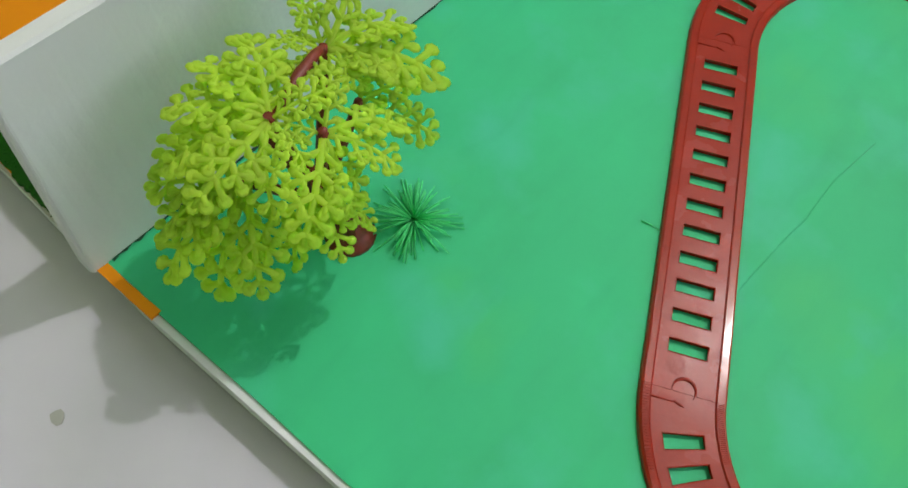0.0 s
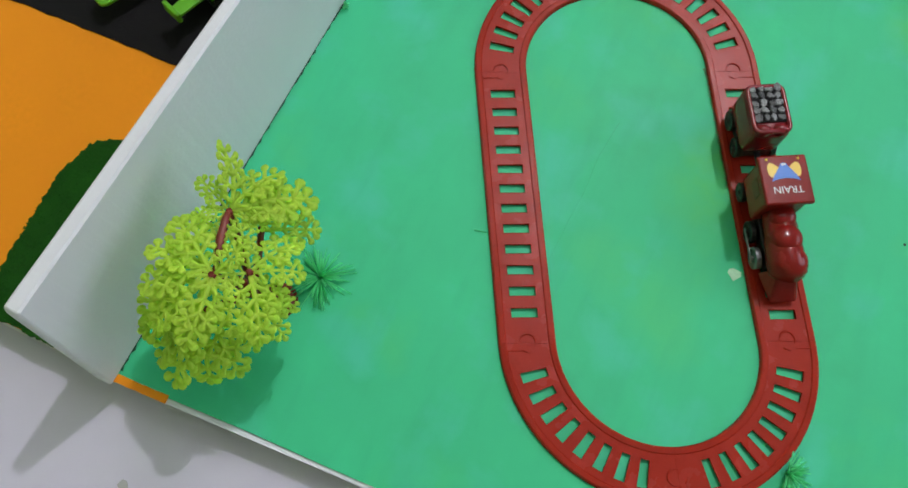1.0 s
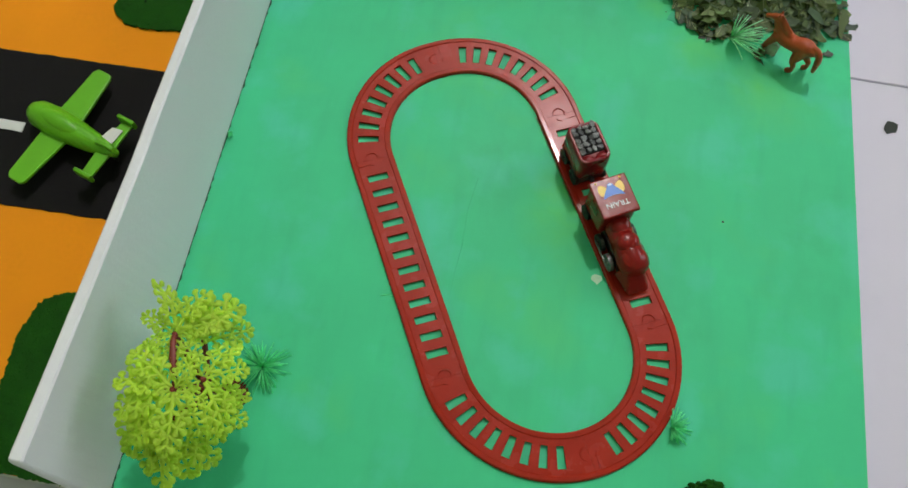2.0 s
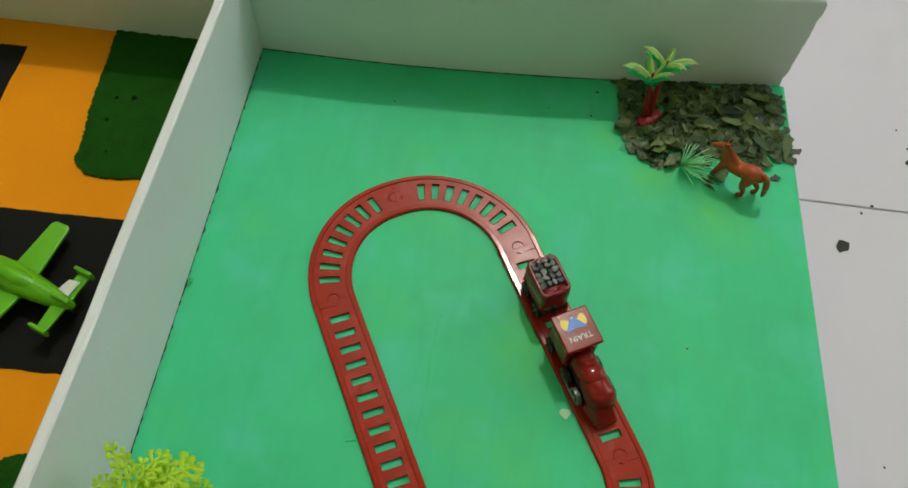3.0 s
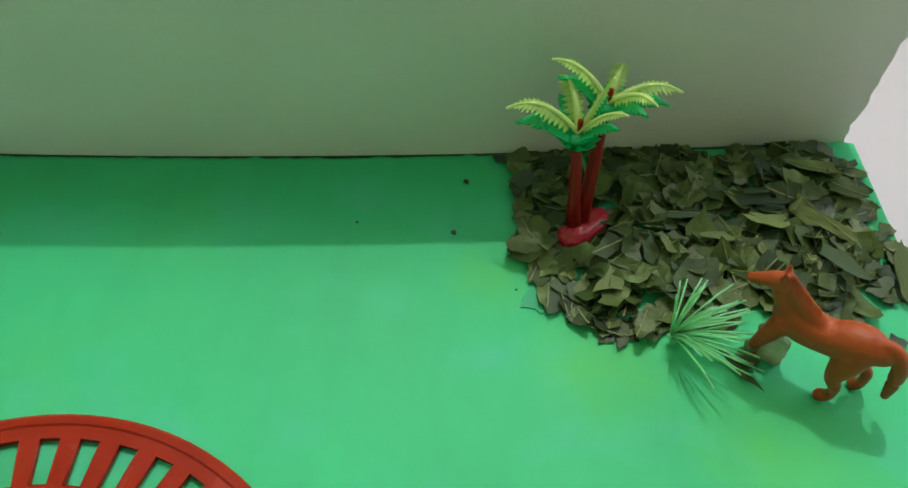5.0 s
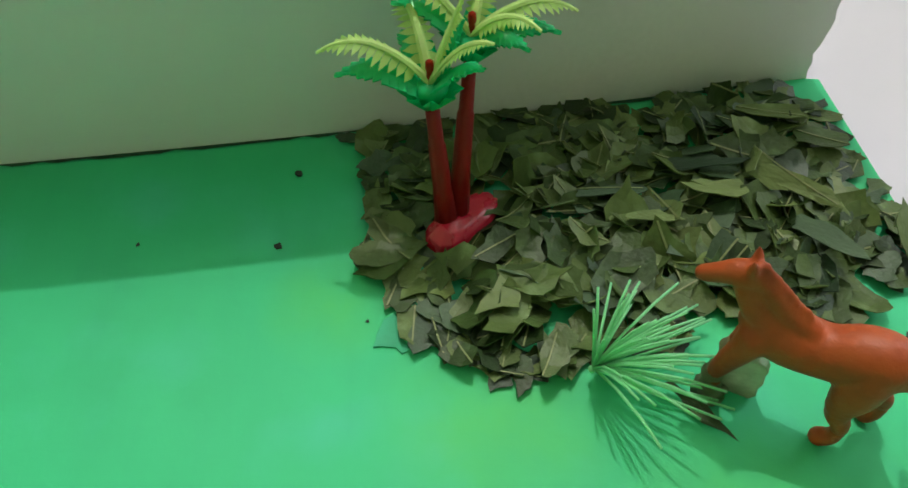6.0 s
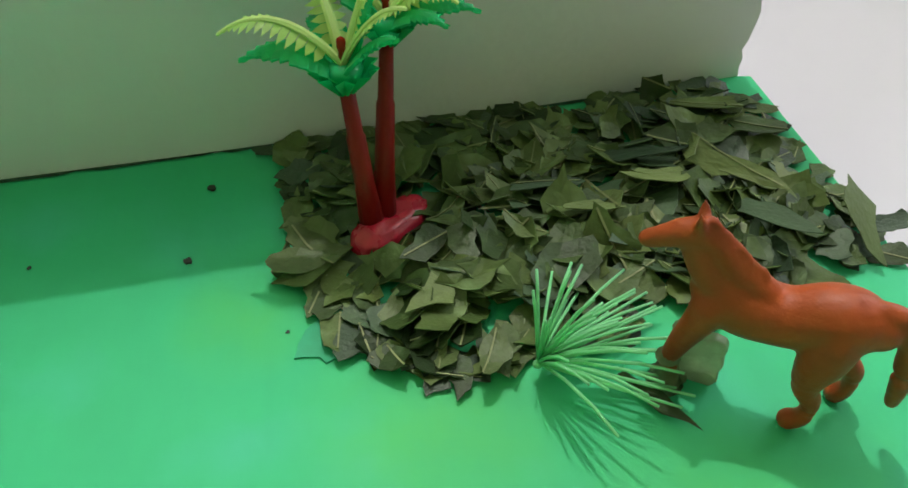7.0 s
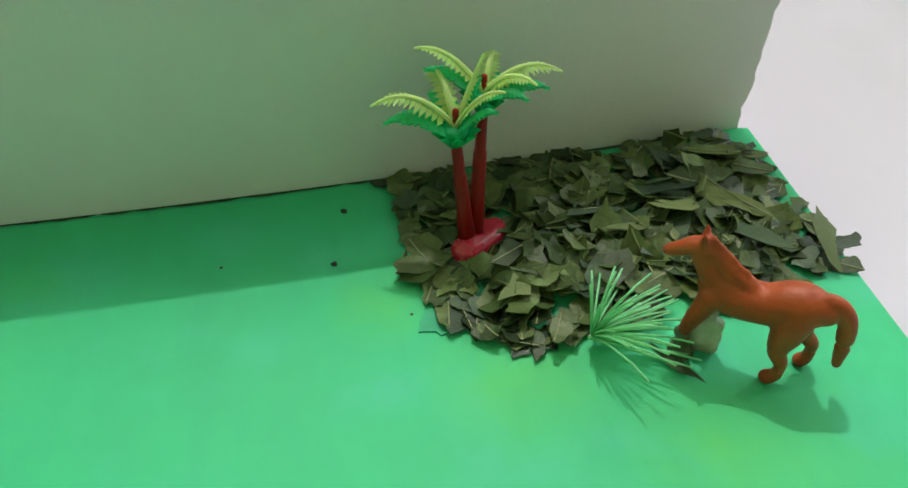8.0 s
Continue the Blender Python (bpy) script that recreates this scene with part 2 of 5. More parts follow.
def tube(bm, points, radii, sides=10, flat=1.0):
    """A closed tube through points; flat squashes it along its second axis."""
    rings = []
    pts = [Vector(p) for p in points]
    for i, p in enumerate(pts):
        d = (pts[min(i + 1, len(pts) - 1)] - pts[max(i - 1, 0)]).normalized()
        side = d.cross(Vector((0, 0, 1)))
        side = side.normalized() if side.length > 0.1 else Vector((1, 0, 0))
        up = side.cross(d)
        rings.append([bm.verts.new(p + radii[i] * (side * math.cos(a) + up * flat * math.sin(a)))
                      for a in (2 * math.pi * k / sides for k in range(sides))])
    for a, b in zip(rings, rings[1:]):
        for k in range(sides):
            bm.faces.new((a[k], a[(k + 1) % sides], b[(k + 1) % sides], b[k]))
    bm.faces.new(rings[0][::-1])
    bm.faces.new(rings[-1])
    return bm


def lathe(bm, profile, sides=20, centre=(0, 0, 0), squash=(1, 1)):
    rings = [[bm.verts.new((centre[0] + squash[0] * r * math.cos(a), centre[1] + squash[1] * r * math.sin(a), centre[2] + z))
              for a in (2 * math.pi * k / sides for k in range(sides))] for r, z in profile]
    for a, b in zip(rings, rings[1:]):
        for k in range(sides):
            bm.faces.new((a[k], a[(k + 1) % sides], b[(k + 1) % sides], b[k]))
    bm.faces.new(rings[0][::-1])
    bm.faces.new(rings[-1])
    return bm


def blob(bm, centre, radii, detail=2, turn=None):
    m = Matrix.Translation(centre) @ (turn or Matrix()) @ Matrix.Diagonal((*radii, 1))
    bmesh.ops.create_icosphere(bm, subdivisions=detail, radius=1.0, matrix=m)
    return bm


def wobbly(outline, amount, step, seed):
    """An outline cut into short steps whose points wander a little."""
    rnd, out = random.Random(seed), []
    for (x0, y0), (x1, y1) in zip(outline, outline[1:] + outline[:1]):
        n = max(1, int(math.hypot(x1 - x0, y1 - y0) / step))
        out += [(x0 + (x1 - x0) * i / n + rnd.uniform(-amount, amount), y0 + (y1 - y0) * i / n + rnd.uniform(-amount, amount)) for i in range(n)]
    return out


# ---- the room: unseen, added to close the place and bounce light ----
bm = box(bmesh.new(), (4.4, 4.6, 0.1), (0.3, 0.3, FLOOR - 0.052))
floor = structure("floor", bm, GROUT, "white glazed tile floor with thin grey joints", "floor")
for name, size, centre in (("wall_west", (0.12, 4.6, 3.4), (-1.86, 0.3, 1.65)), ("wall_south", (4.2, 0.12, 3.4), (0.3, -1.94, 1.65)),
                           ("wall_north", (4.2, 0.12, 3.4), (0.3, 2.54, 1.65))):
    green = name != "wall_north"
    structure(name, box(bmesh.new(), size, centre), BOUNCE_GREEN if green else PLASTER, "unseen room wall, pale green to tint the bounced light" if green else "plain pale painted room wall", "wall")
bm = bmesh.new()
for size, centre in (((0.12, 2.77, 3.4), (2.46, -0.615, 1.65)), ((0.12, 0.47, 3.4), (2.46, 2.365, 1.65)),
                     ((0.12, 1.36, 0.88), (2.46, 1.45, 0.39)), ((0.12, 1.36, 1.2), (2.46, 1.45, 2.75))):
    box(bm, size, centre)
structure("wall_east", bm, PLASTER, "unseen pale room wall with an opening for the added window", "wall")
structure("ceiling", box(bmesh.new(), (4.4, 4.6, 0.1), (0.3, 0.3, 3.4)), CEILING, "unseen ceiling, cream to warm the bounced light", "ceiling")
# window added out of view, where the fill light stands
window = tagged(new("assumed_window_1"), "unseen window with a white frame, added for the fill light", "window", kind="structure")
window.location = (2.46, 1.45, 1.49)
for size, centre in (((0.06, 0.05, 1.3), (0, -0.655, 0)), ((0.06, 0.05, 1.3), (0, 0.655, 0)), ((0.06, 1.26, 0.05), (0, 0, -0.625)), ((0.06, 1.26, 0.05), (0, 0, 0.625))):
    part("window_frame", box(bmesh.new(), size, centre, 0.006), WHITE_PRINT, window)
lamp = thing("ceiling_lamp", (LAMP[0], LAMP[1], 3.35), "round white ceiling lamp, switched on", "lamp")
part("base", lathe(bmesh.new(), ((0.11, 0.0), (0.11, -0.05), (0.10, -0.06)), 32), WHITE_PRINT, lamp)
part("diffuser", lathe(bmesh.new(), ((0.10, -0.06), (0.095, -0.10), (0.07, -0.125), (0.02, -0.135)), 32), LAMP_GLASS, lamp, smooth=True)

# ---- the model's board ----
U = Vector((math.cos(radians(-60.85)), math.sin(radians(-60.85)), 0))
V = Vector((-U.y, U.x, 0))


def back_wall_y(x):
    return 0.478 + 0.0012 * min(1.0, max(0.0, 1 - x / 0.12)) + 0.147 * max(0.0, x - 0.06) ** 1.757


board = structure("base_board", prism(bmesh.new(), ((-0.36, 0.0024), (0.0, 0.0024), (0.030, 0.0032), (0.12, 0.0084), (0.20, 0.0126), (0.4555, 0.0285), (0.4345, 0.512), (0.424, 0.518), (0.424, 0.96), (-0.36, 0.96)), FLOOR + 0.0005, -0.0012),
                  FOAM, "white foam base board with painted sheets on top", "board")
right_x = lambda y: 0.4615 - 0.046 * y
outline = [(-0.001, 0.006), (0.030, 0.0075), (0.0302, 0.0062), (0.079, 0.0092), (0.12, 0.0108), (0.20, 0.0150), (right_x(0.03), 0.0295)]
outline += [(right_x(0.05 + 0.05 * i), 0.05 + 0.05 * i) for i in range(9)] + [(0.4385, 0.5035)]
outline += [(x, back_wall_y(x) + 0.001) for x in (0.43, 0.36, 0.30, 0.24, 0.18, 0.12, 0.06, 0.0)] + [(-0.001, 0.3), (-0.001, 0.1)]
structure("green_sheet", prism(bmesh.new(), outline, -0.0012, 0.0), GREEN, "bright green painted ground sheet on the board", "ground")
structure("orange_strip", prism(bmesh.new(), wobbly([(0.0, 0.0014), (0.0298, 0.0030), (0.0298, 0.0074), (0.0, 0.0058)], 0.0002, 0.004, 3), -0.0012, 0.0002), ORANGE,
          "orange paper strip along the board's front edge", "trim")
structure("orange_sheet", prism(bmesh.new(), ((-0.355, 0.002), (-0.0125, 0.004), (-0.0125, 0.479), (-0.355, 0.479)), -0.0012, 0.0), ORANGE,
          "orange ground sheet beside the foam wall", "ground")
structure("road_west", prism(bmesh.new(), wobbly([(-0.355, 0.167), (-0.013, 0.179), (-0.013, 0.300), (-0.355, 0.292)], 0.0005, 0.006, 5), 0.0, 0.0009), ROAD,
          "matt black paper road across the orange sheet", "road")
structure("road_spur", prism(bmesh.new(), wobbly([(-0.355, 0.36), (-0.192, 0.36), (-0.195, 0.397), (-0.195, 0.4505), (-0.355, 0.452)], 0.0004, 0.006, 6), 0.0, 0.0009), ROAD,
          "matt black paper patch on the orange sheet", "road")
structure("road_north", prism(bmesh.new(), wobbly([(0.004, 0.495), (0.1, 0.497), (0.2, 0.498), (0.3, 0.507), (0.422, 0.519), (0.4225, 0.62), (0.420, 0.70), (0.41, 0.95), (-0.02, 0.95), (-0.004, 0.62)], 0.0004, 0.01, 8), -0.0012, 0.0), ROAD,
          "matt black paper road behind the foam wall", "road")
structure("lilac_sheet", prism(bmesh.new(), ((-0.355, 0.492), (0.0035, 0.494), (-0.0035, 0.62), (-0.0205, 0.955), (-0.355, 0.955)), -0.0012, -0.0002), LILAC,
          "lilac ground sheet behind the foam wall", "ground")
for x0, x1, y0, y1, z in ((-0.250, -0.1445, 0.231, 0.2385, 0.0009), (0.109, 0.1165, 0.598, 0.68, 0.0), (0.3245, 0.332, 0.6255, 0.70, 0.0)):
    tagged(mesh_object("road_line", prism(bmesh.new(), wobbly([(x0, y0), (x1, y0), (x1, y1), (x0, y1)], 0.0002, 0.01, int(x0 * 999)), z, z + 0.0005), WHITE_TAPE),
           "white tape dash stuck on the black road", "road marking", "white dashes", "structure")

# foam walls
bm = bmesh.new()
rnd = random.Random(4)
H_A, rings = 0.0965, []
for y in [0.0, 0.0003, 0.0009, 0.0016, 0.0025] + [0.479 * i / 60 for i in range(1, 61)]:
    inset = 0.0026 - math.sqrt(max(0.0, 0.0026 ** 2 - (0.0026 - min(y, 0.0026)) ** 2))
    top = H_A - (0.004 - math.sqrt(max(0.0, 0.004 ** 2 - (0.004 - y) ** 2)) if y < 0.004 else 0.0)
    # the top leans outwards at the front and inwards where it meets the back wall
    top -= 0.007 * max(0.0, (y - 0.452) / 0.027) ** 2
    lean = min(-0.003, -0.0085 + 0.03 * y) + 0.0055 * min(1.0, max(0.0, (y - 0.22) / 0.25))
    out = lean - 0.0085 - 0.0010 * max(0.0, 1 - y / 0.2)
    lean -= 0.0014
    ring = [(-0.0115 + inset, -0.0005), (out + inset, top - 0.001), (out + 0.0012 + inset, top + rnd.uniform(0, 0.0003)), (lean - 0.0012 - inset, top + rnd.uniform(0, 0.0003)), (lean - inset, top - 0.001), (-inset, -0.0005)]
    slant = 0.0100 * max(0.0, 1 - y / 0.06)
    rings.append([bm.verts.new((x, y - 0.0008 + slant * max(0.0, z) / H_A, z)) for x, z in ring])
for a, b in zip(rings, rings[1:]):
    for k in range(6):
        bm.faces.new((a[k], a[(k + 1) % 6], b[(k + 1) % 6], b[k]))
bm.faces.new(rings[0]), bm.faces.new(rings[-1][::-1])
structure("foam_wall_west", bm, FOAM, "white foam board partition standing on the board", "partition")

H_B = 0.0955


def back_wall(name, label, x_low, x_high, x_end, height, torn_end):
    """A bowed foam strip from a slanting start to its end; the end is torn or has a rounded top corner."""
    bm = bmesh.new()
    steps = [-0.0012] + [0.003 * i for i in range(1, 31)] + [height - 0.0015]
    torn, bite = [0.0], 0.0
    for z in steps[1:-1]:
        bite = 0.7 * bite + rnd.uniform(-0.0007, 0.0005)
        torn.append(bite + rnd.uniform(-0.0005, 0.0004) if torn_end else -0.0070 * max(0.0, (z - height + 0.010) / 0.010) ** 2.5)
    torn += [-0.0012 if torn_end else -0.0070]
    top = -0.0035 if torn_end else -0.0085
    section = [(0.0, z, t) for z, t in zip(steps, torn)] + [(0.0012, height, top), (0.0088, height, top)]
    section += [(0.010, z, t * 0.8) for z, t in list(zip(steps, torn))[::-1]]
    rings, n = [], 150
    for i in range(n + 1):
        ring = []
        for dy, z, jag in section:
            start = x_low + (x_high - x_low) * max(0.0, z) / height
            end = x_end + 0.0016 * max(0.0, z) / height + jag
            ease = min(1.0, max(0.0, (i - n + 14) / 11))
            x = start + (x_end - start) * i / n + (end - x_end) * ease
            rough = rnd.uniform(-0.0004, 0.0007) if z == height else 0.0
            ring.append(bm.verts.new((x, back_wall_y(x) + dy, z + rough)))
        rings.append(ring)
    for a, b in zip(rings, rings[1:]):
        for k in range(len(section)):
            j = (k + 1) % len(section)
            bm.faces.new((a[k], a[j], b[j], b[k]))
    for ring in (rings[0], rings[-1][::-1]):
        half = len(ring) // 2
        for k in range(half - 1):
            bm.faces.new((ring[k], ring[k + 1], ring[-2 - k], ring[-1 - k]))
    structure(name, bm, FOAM, label, "partition")


back_wall("foam_wall_north", "bowed white foam board partition with a torn end", -0.0105, 0.0035, 0.4350, H_B, True)
back_wall("foam_wall_northwest", "white foam board partition behind the orange sheet", -0.35, -0.35, -0.0150, 0.1000, False)

# uneven dark line along the foot of the foam walls
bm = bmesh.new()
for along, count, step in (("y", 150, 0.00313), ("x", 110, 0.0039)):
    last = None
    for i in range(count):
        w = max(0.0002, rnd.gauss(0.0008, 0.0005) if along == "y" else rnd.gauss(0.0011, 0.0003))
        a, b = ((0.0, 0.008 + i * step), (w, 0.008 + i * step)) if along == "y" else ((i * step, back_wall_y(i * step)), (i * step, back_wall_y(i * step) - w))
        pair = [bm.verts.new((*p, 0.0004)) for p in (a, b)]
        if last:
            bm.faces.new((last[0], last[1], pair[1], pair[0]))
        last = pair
structure("paint_line", bm, FOOT_DARK, "uneven dark line along the foot of the walls", "trim")
bm = bmesh.new()
for i in range(60):
    x = rnd.uniform(0.02, 0.42)
    blob(bm, (x, back_wall_y(x) + rnd.choice((0.002, 0.0085, 0.006)), H_B + 0.0002), [rnd.uniform(0.0004, 0.0011)] * 3, 1)
for i in range(26):
    z = rnd.uniform(0.006, 0.085)
    x = 0.4325 + 0.0018 * z / H_B
    blob(bm, (x, back_wall_y(x) + rnd.uniform(0.001, 0.009), z), [rnd.uniform(0.0006, 0.0014)] * 3, 1)
tagged(mesh_object("foam_crumb", bm, FOAM), "loose white foam beads clinging to the cut edge", "crumbs", kind="stuff")

# turf mats on the orange sheet
def turf(outline, seed):
    bm = bmesh.new()
    rnd = random.Random(seed)
    prism(bm, wobbly(outline, 0.0009, 0.0022, seed), 0.0, 0.0022)
    cx = [p[0] for p in outline]
    cy = [p[1] for p in outline]
    for i in range(1500):
        x, y = rnd.uniform(min(cx), max(cx)), rnd.uniform(min(cy), max(cy))
        inside = False
        for (x0, y0), (x1, y1) in zip(outline, outline[1:] + outline[:1]):
            if (y0 > y) != (y1 > y) and x < (x1 - x0) * (y - y0) / (y1 - y0) + x0:
                inside = not inside
        if inside:
            r, a = rnd.uniform(0.0006, 0.0014), rnd.uniform(0, 6.28)
            p = [bm.verts.new((x + r * math.cos(a + q), y + r * math.sin(a + q), 0.0021)) for q in (0, 2.1, 4.2)]
            q = bm.verts.new((x + rnd.uniform(-1, 1) * r, y + rnd.uniform(-1, 1) * r, 0.0024 + rnd.random() * 0.0006))
            for u, w in ((0, 1), (1, 2), (2, 0)):
                bm.faces.new((p[u], p[w], q))
    return tagged(mesh_object("turf_mat", bm, TURF), "dark green fuzzy turf mat on the painted sheet", "turf mat", "turf mats", "stuff")


turf([(-0.086, 0.0035), (-0.0885, 0.035), (-0.090, 0.056), (-0.091, 0.088), (-0.086, 0.111), (-0.077, 0.119), (-0.067, 0.122), (-0.014, 0.124), (-0.014, 0.0035)], 21)
turf([(-0.115, 0.345), (-0.116, 0.365), (-0.121, 0.402), (-0.124, 0.45), (-0.126, 0.479), (-0.014, 0.479), (-0.014, 0.338), (-0.06, 0.336), (-0.085, 0.3325), (-0.104, 0.335)], 22)
turf([(-0.112, 0.515), (-0.116, 0.56), (-0.113, 0.61), (-0.100, 0.632), (-0.070, 0.636), (-0.050, 0.622), (-0.046, 0.57), (-0.050, 0.520), (-0.080, 0.510)], 23)

# ---- the train track ----
C_TRACK, A_HALF, R_MID, SHEAR, PITCH = Vector((0.2106, 0.215, 0)), 0.0823, 0.0697, 0.0552, 0.0123
PROFILE = [(-0.0155, 0.0), (-0.0152, 0.0022), (-0.0144, 0.0030), (-0.0118, 0.0030), (-0.0112, 0.0024), (-0.0072, 0.0024),
           (0.0074, 0.0024), (0.0112, 0.0024), (0.0118, 0.0030), (0.0143, 0.0030), (0.0152, 0.0022), (0.0156, 0.0)]


def on_track(kind, p, lat, z=0.0):
    """p: metres along a straight, degrees along an end; lat: outwards from the middle line."""
    r = R_MID + lat
    if kind in ("west", "east"):
        s, n = p, (-r if kind == "west" else r)
    else:
        a = radians(p)
        if kind == "north" and p > 90:
            r += 0.0024 * math.sin(2 * (a - math.pi / 2))
        s, n = (-A_HALF - r * math.sin(a) if kind == "north" else A_HALF + r * math.sin(a)), -r * math.cos(a)
    return C_TRACK + U * (s + SHEAR * n) + V * n + Vector((0, 0, z))


track = thing("toy_train_track", (C_TRACK.x, C_TRACK.y, 0.0), "oval red plastic toy train track lying on the green sheet", "toy track")


def track_piece(name, kind, start, end, slots, half, fillers):
    bm = bmesh.new()
    stations = sorted({start, end, *fillers, *(s - half for s in slots), *(s + half for s in slots)})
    local = lambda v: v - C_TRACK
    rings = [[bm.verts.new(local(on_track(kind, p, lat, z))) for lat, z in PROFILE] for p in stations]
    for i, (a, b) in enumerate(zip(rings, rings[1:])):
        mid = 0.5 * (stations[i] + stations[i + 1])
        slot = any(abs(mid - s) < half for s in slots)
        for k in range(len(PROFILE) - 1):
            if slot and k == 5:
                continue
            bm.faces.new((a[k], a[k + 1], b[k + 1], b[k])).material_index = 1 if k in (4, 5, 6) else 0
        if slot:
            low = [bm.verts.new((v.co.x, v.co.y, 0.0002)) for v in (a[5], a[6], b[6], b[5])]
            high = [a[5], a[6], b[6], b[5]]
            for k in range(4):
                j = (k + 1) % 4
                bm.faces.new((high[k], high[j], low[j], low[k]))
    bm.faces.new(rings[0]), bm.faces.new(rings[-1][::-1])
    piece = part(name, bm, RED, track, mats=(RED_SATIN,))
    # a soft raised rim round each slot
    for slot in slots:
        loop = [local(on_track(kind, p, lat, 0.0023)) for p, lat in ((slot - half, -0.0072), (slot - half, 0.0001), (slot - half, 0.0074), (slot + half, 0.0074), (slot + half, 0.0001), (slot + half, -0.0072))]
        part("slot_rim", tube(bmesh.new(), loop + loop[:1], [0.0003] * 7, 6), RED, piece, smooth=True)
    return piece


pieces = {}
for kind in ("west", "east"):
    pieces[kind] = track_piece("straight_rail", kind, -A_HALF + 0.00005, A_HALF - 0.00005, [(i - 5.5) * (0.0121 if kind == "west" else PITCH) - (0.0012 if kind == "west" else 0.0) for i in range(12)], 0.0028, (-0.078, 0.078))
for kind in ("north", "south"):
    for q in (0, 90):
        pieces[kind, q] = track_piece("curved_rail", kind, q + 0.04, q + 89.96, [q + (16.0 + 8.35 * i if (kind, q) == ("north", 90) else 14.0 + 8.8 * i) for i in range(8)], 2.2, [q + d for d in (3, 6, 9, 81, 84, 87)])
# a keyhole-shaped snap lug, its clip and a short seam at each joint
for kind, p, key in (("west", -A_HALF, "west"), ("west", A_HALF, "west"), ("east", -A_HALF, "east"), ("east", A_HALF, "east"), ("north", 90.0, ("north", 0)), ("south", 90.0, ("south", 0))):
    o = on_track(kind, p, 0.0) - C_TRACK
    d = (on_track(kind, p + (0.001 if p < 1 else 1.0), 0.0) - C_TRACK - o).normalized()
    side = Vector((-d.y, d.x, 0))
    up = Vector((0, 0, 0.0024))
    bm = bmesh.new()
    hook = [o + up + d * (0.0043 * math.cos(a) - 0.0010) + side * 0.0042 * math.sin(a) for a in (0.9 + 3.9 * k / 16 for k in range(17))]
    tube(bm, hook, [0.0001 + 0.0006 * math.sin(math.pi * k / 16) for k in range(17)], 7)
    tube(bm, [o + up + d * (0.0034 + 0.0006 * k) + side * (-0.0030 + 0.0012 * k) for k in range(4)], (0.0003, 0.0005, 0.0004, 0.0001), 7)
    part("joint_tab", bm, RED, pieces[key], smooth=True)
    bm = bmesh.new()
    a, b = on_track(kind, p, 0.0030, 0.0023) - C_TRACK + d * 0.004, on_track(kind, p, 0.0148, 0.0028) - C_TRACK + d * 0.004
    tube(bm, (a, a.lerp(b, 0.6), b), (0.00025, 0.0004, 0.00025), 5)
    part("seam", bm, RED, pieces[key])
# fine grip ribs on both rims beside one joint
for lat in (-0.0131, 0.0131):
    bm = bmesh.new()
    for i in range(30):
        a, b = on_track("south", 0.6 + 0.7 * i, lat - 0.0012, 0.0030) - C_TRACK, on_track("south", 0.6 + 0.7 * i, lat + 0.0012, 0.0030) - C_TRACK
        tube(bm, (a, b), (0.00022, 0.00022), 5)
    tagged(part("grip_ribs", bm, RED, pieces["south", 0]), kind="stuff")

# ---- the train ----
HEAD = math.degrees(math.atan2(U.y, U.x))


def on_rail(s):
    p = on_track("east", s, 0.0)
    return p.x, p.y, 0.0025


def wheel(parent, x, y, r, mat=BLACK):
    bm = bmesh.new()
    lathe(bm, ((0.0004, -0.0016), (r, -0.0016), (r, 0.0012), (r * 0.8, 0.0016), (r * 0.55, 0.0010), (r * 0.2, 0.0010), (r * 0.15, 0.0022), (0.0003, 0.0022)), 20)
    bmesh.ops.rotate(bm, verts=bm.verts, matrix=Matrix.Rotation(radians(-90 if y > 0 else 90), 3, "X"))
    bmesh.ops.translate(bm, verts=bm.verts, vec=(x, y, r))
    return part("wheel", bm, mat, parent)


loco = thing("toy_locomotive", on_rail(0.0037), "glossy red plastic toy steam locomotive on the track", "toy train", "toy train", HEAD)
part("chassis", box(bmesh.new(), (0.052, 0.0165, 0.0080), (0.0145, 0, 0.0075), 0.001), BLACK, loco)
cab = part("cab", box(bmesh.new(), (0.0250, 0.0238, 0.0245), (0.0, 0, 0.0215), 0.0022, 3), TRAIN_RED, loco, smooth=False)
for y in (-0.0119, 0.0119):
    part("side_window", box(bmesh.new(), (0.010, 0.0006, 0.008), (0.0, y, 0.0255), 0.0002), RED_DARK, cab)
part("roof", box(bmesh.new(), (0.0278, 0.0262, 0.0032), (0.0, 0, 0.0352), 0.0011, 3), TRAIN_RED, loco)
ROOF = 0.03685
SHIFT = -0.0030
peak = [(0.0040, -0.0076), (0.0028, -0.0040), (0.0024, 0.0), (0.0028, 0.0040), (0.0040, 0.0076), (0.0008, 0.0060), (-0.0020, 0.0040), (-0.0044, 0.0022), (-0.0060, 0.0016), (-0.0064, 0.0), (-0.0060, -0.0016), (-0.0044, -0.0022), (-0.0020, -0.0040), (0.0008, -0.0060)]
part("roof_print", prism(bmesh.new(), [(x + SHIFT, y) for x, y in peak], ROOF - 0.0001, ROOF + 0.00018), BLUE, loco, "blue peak printed on the roof")
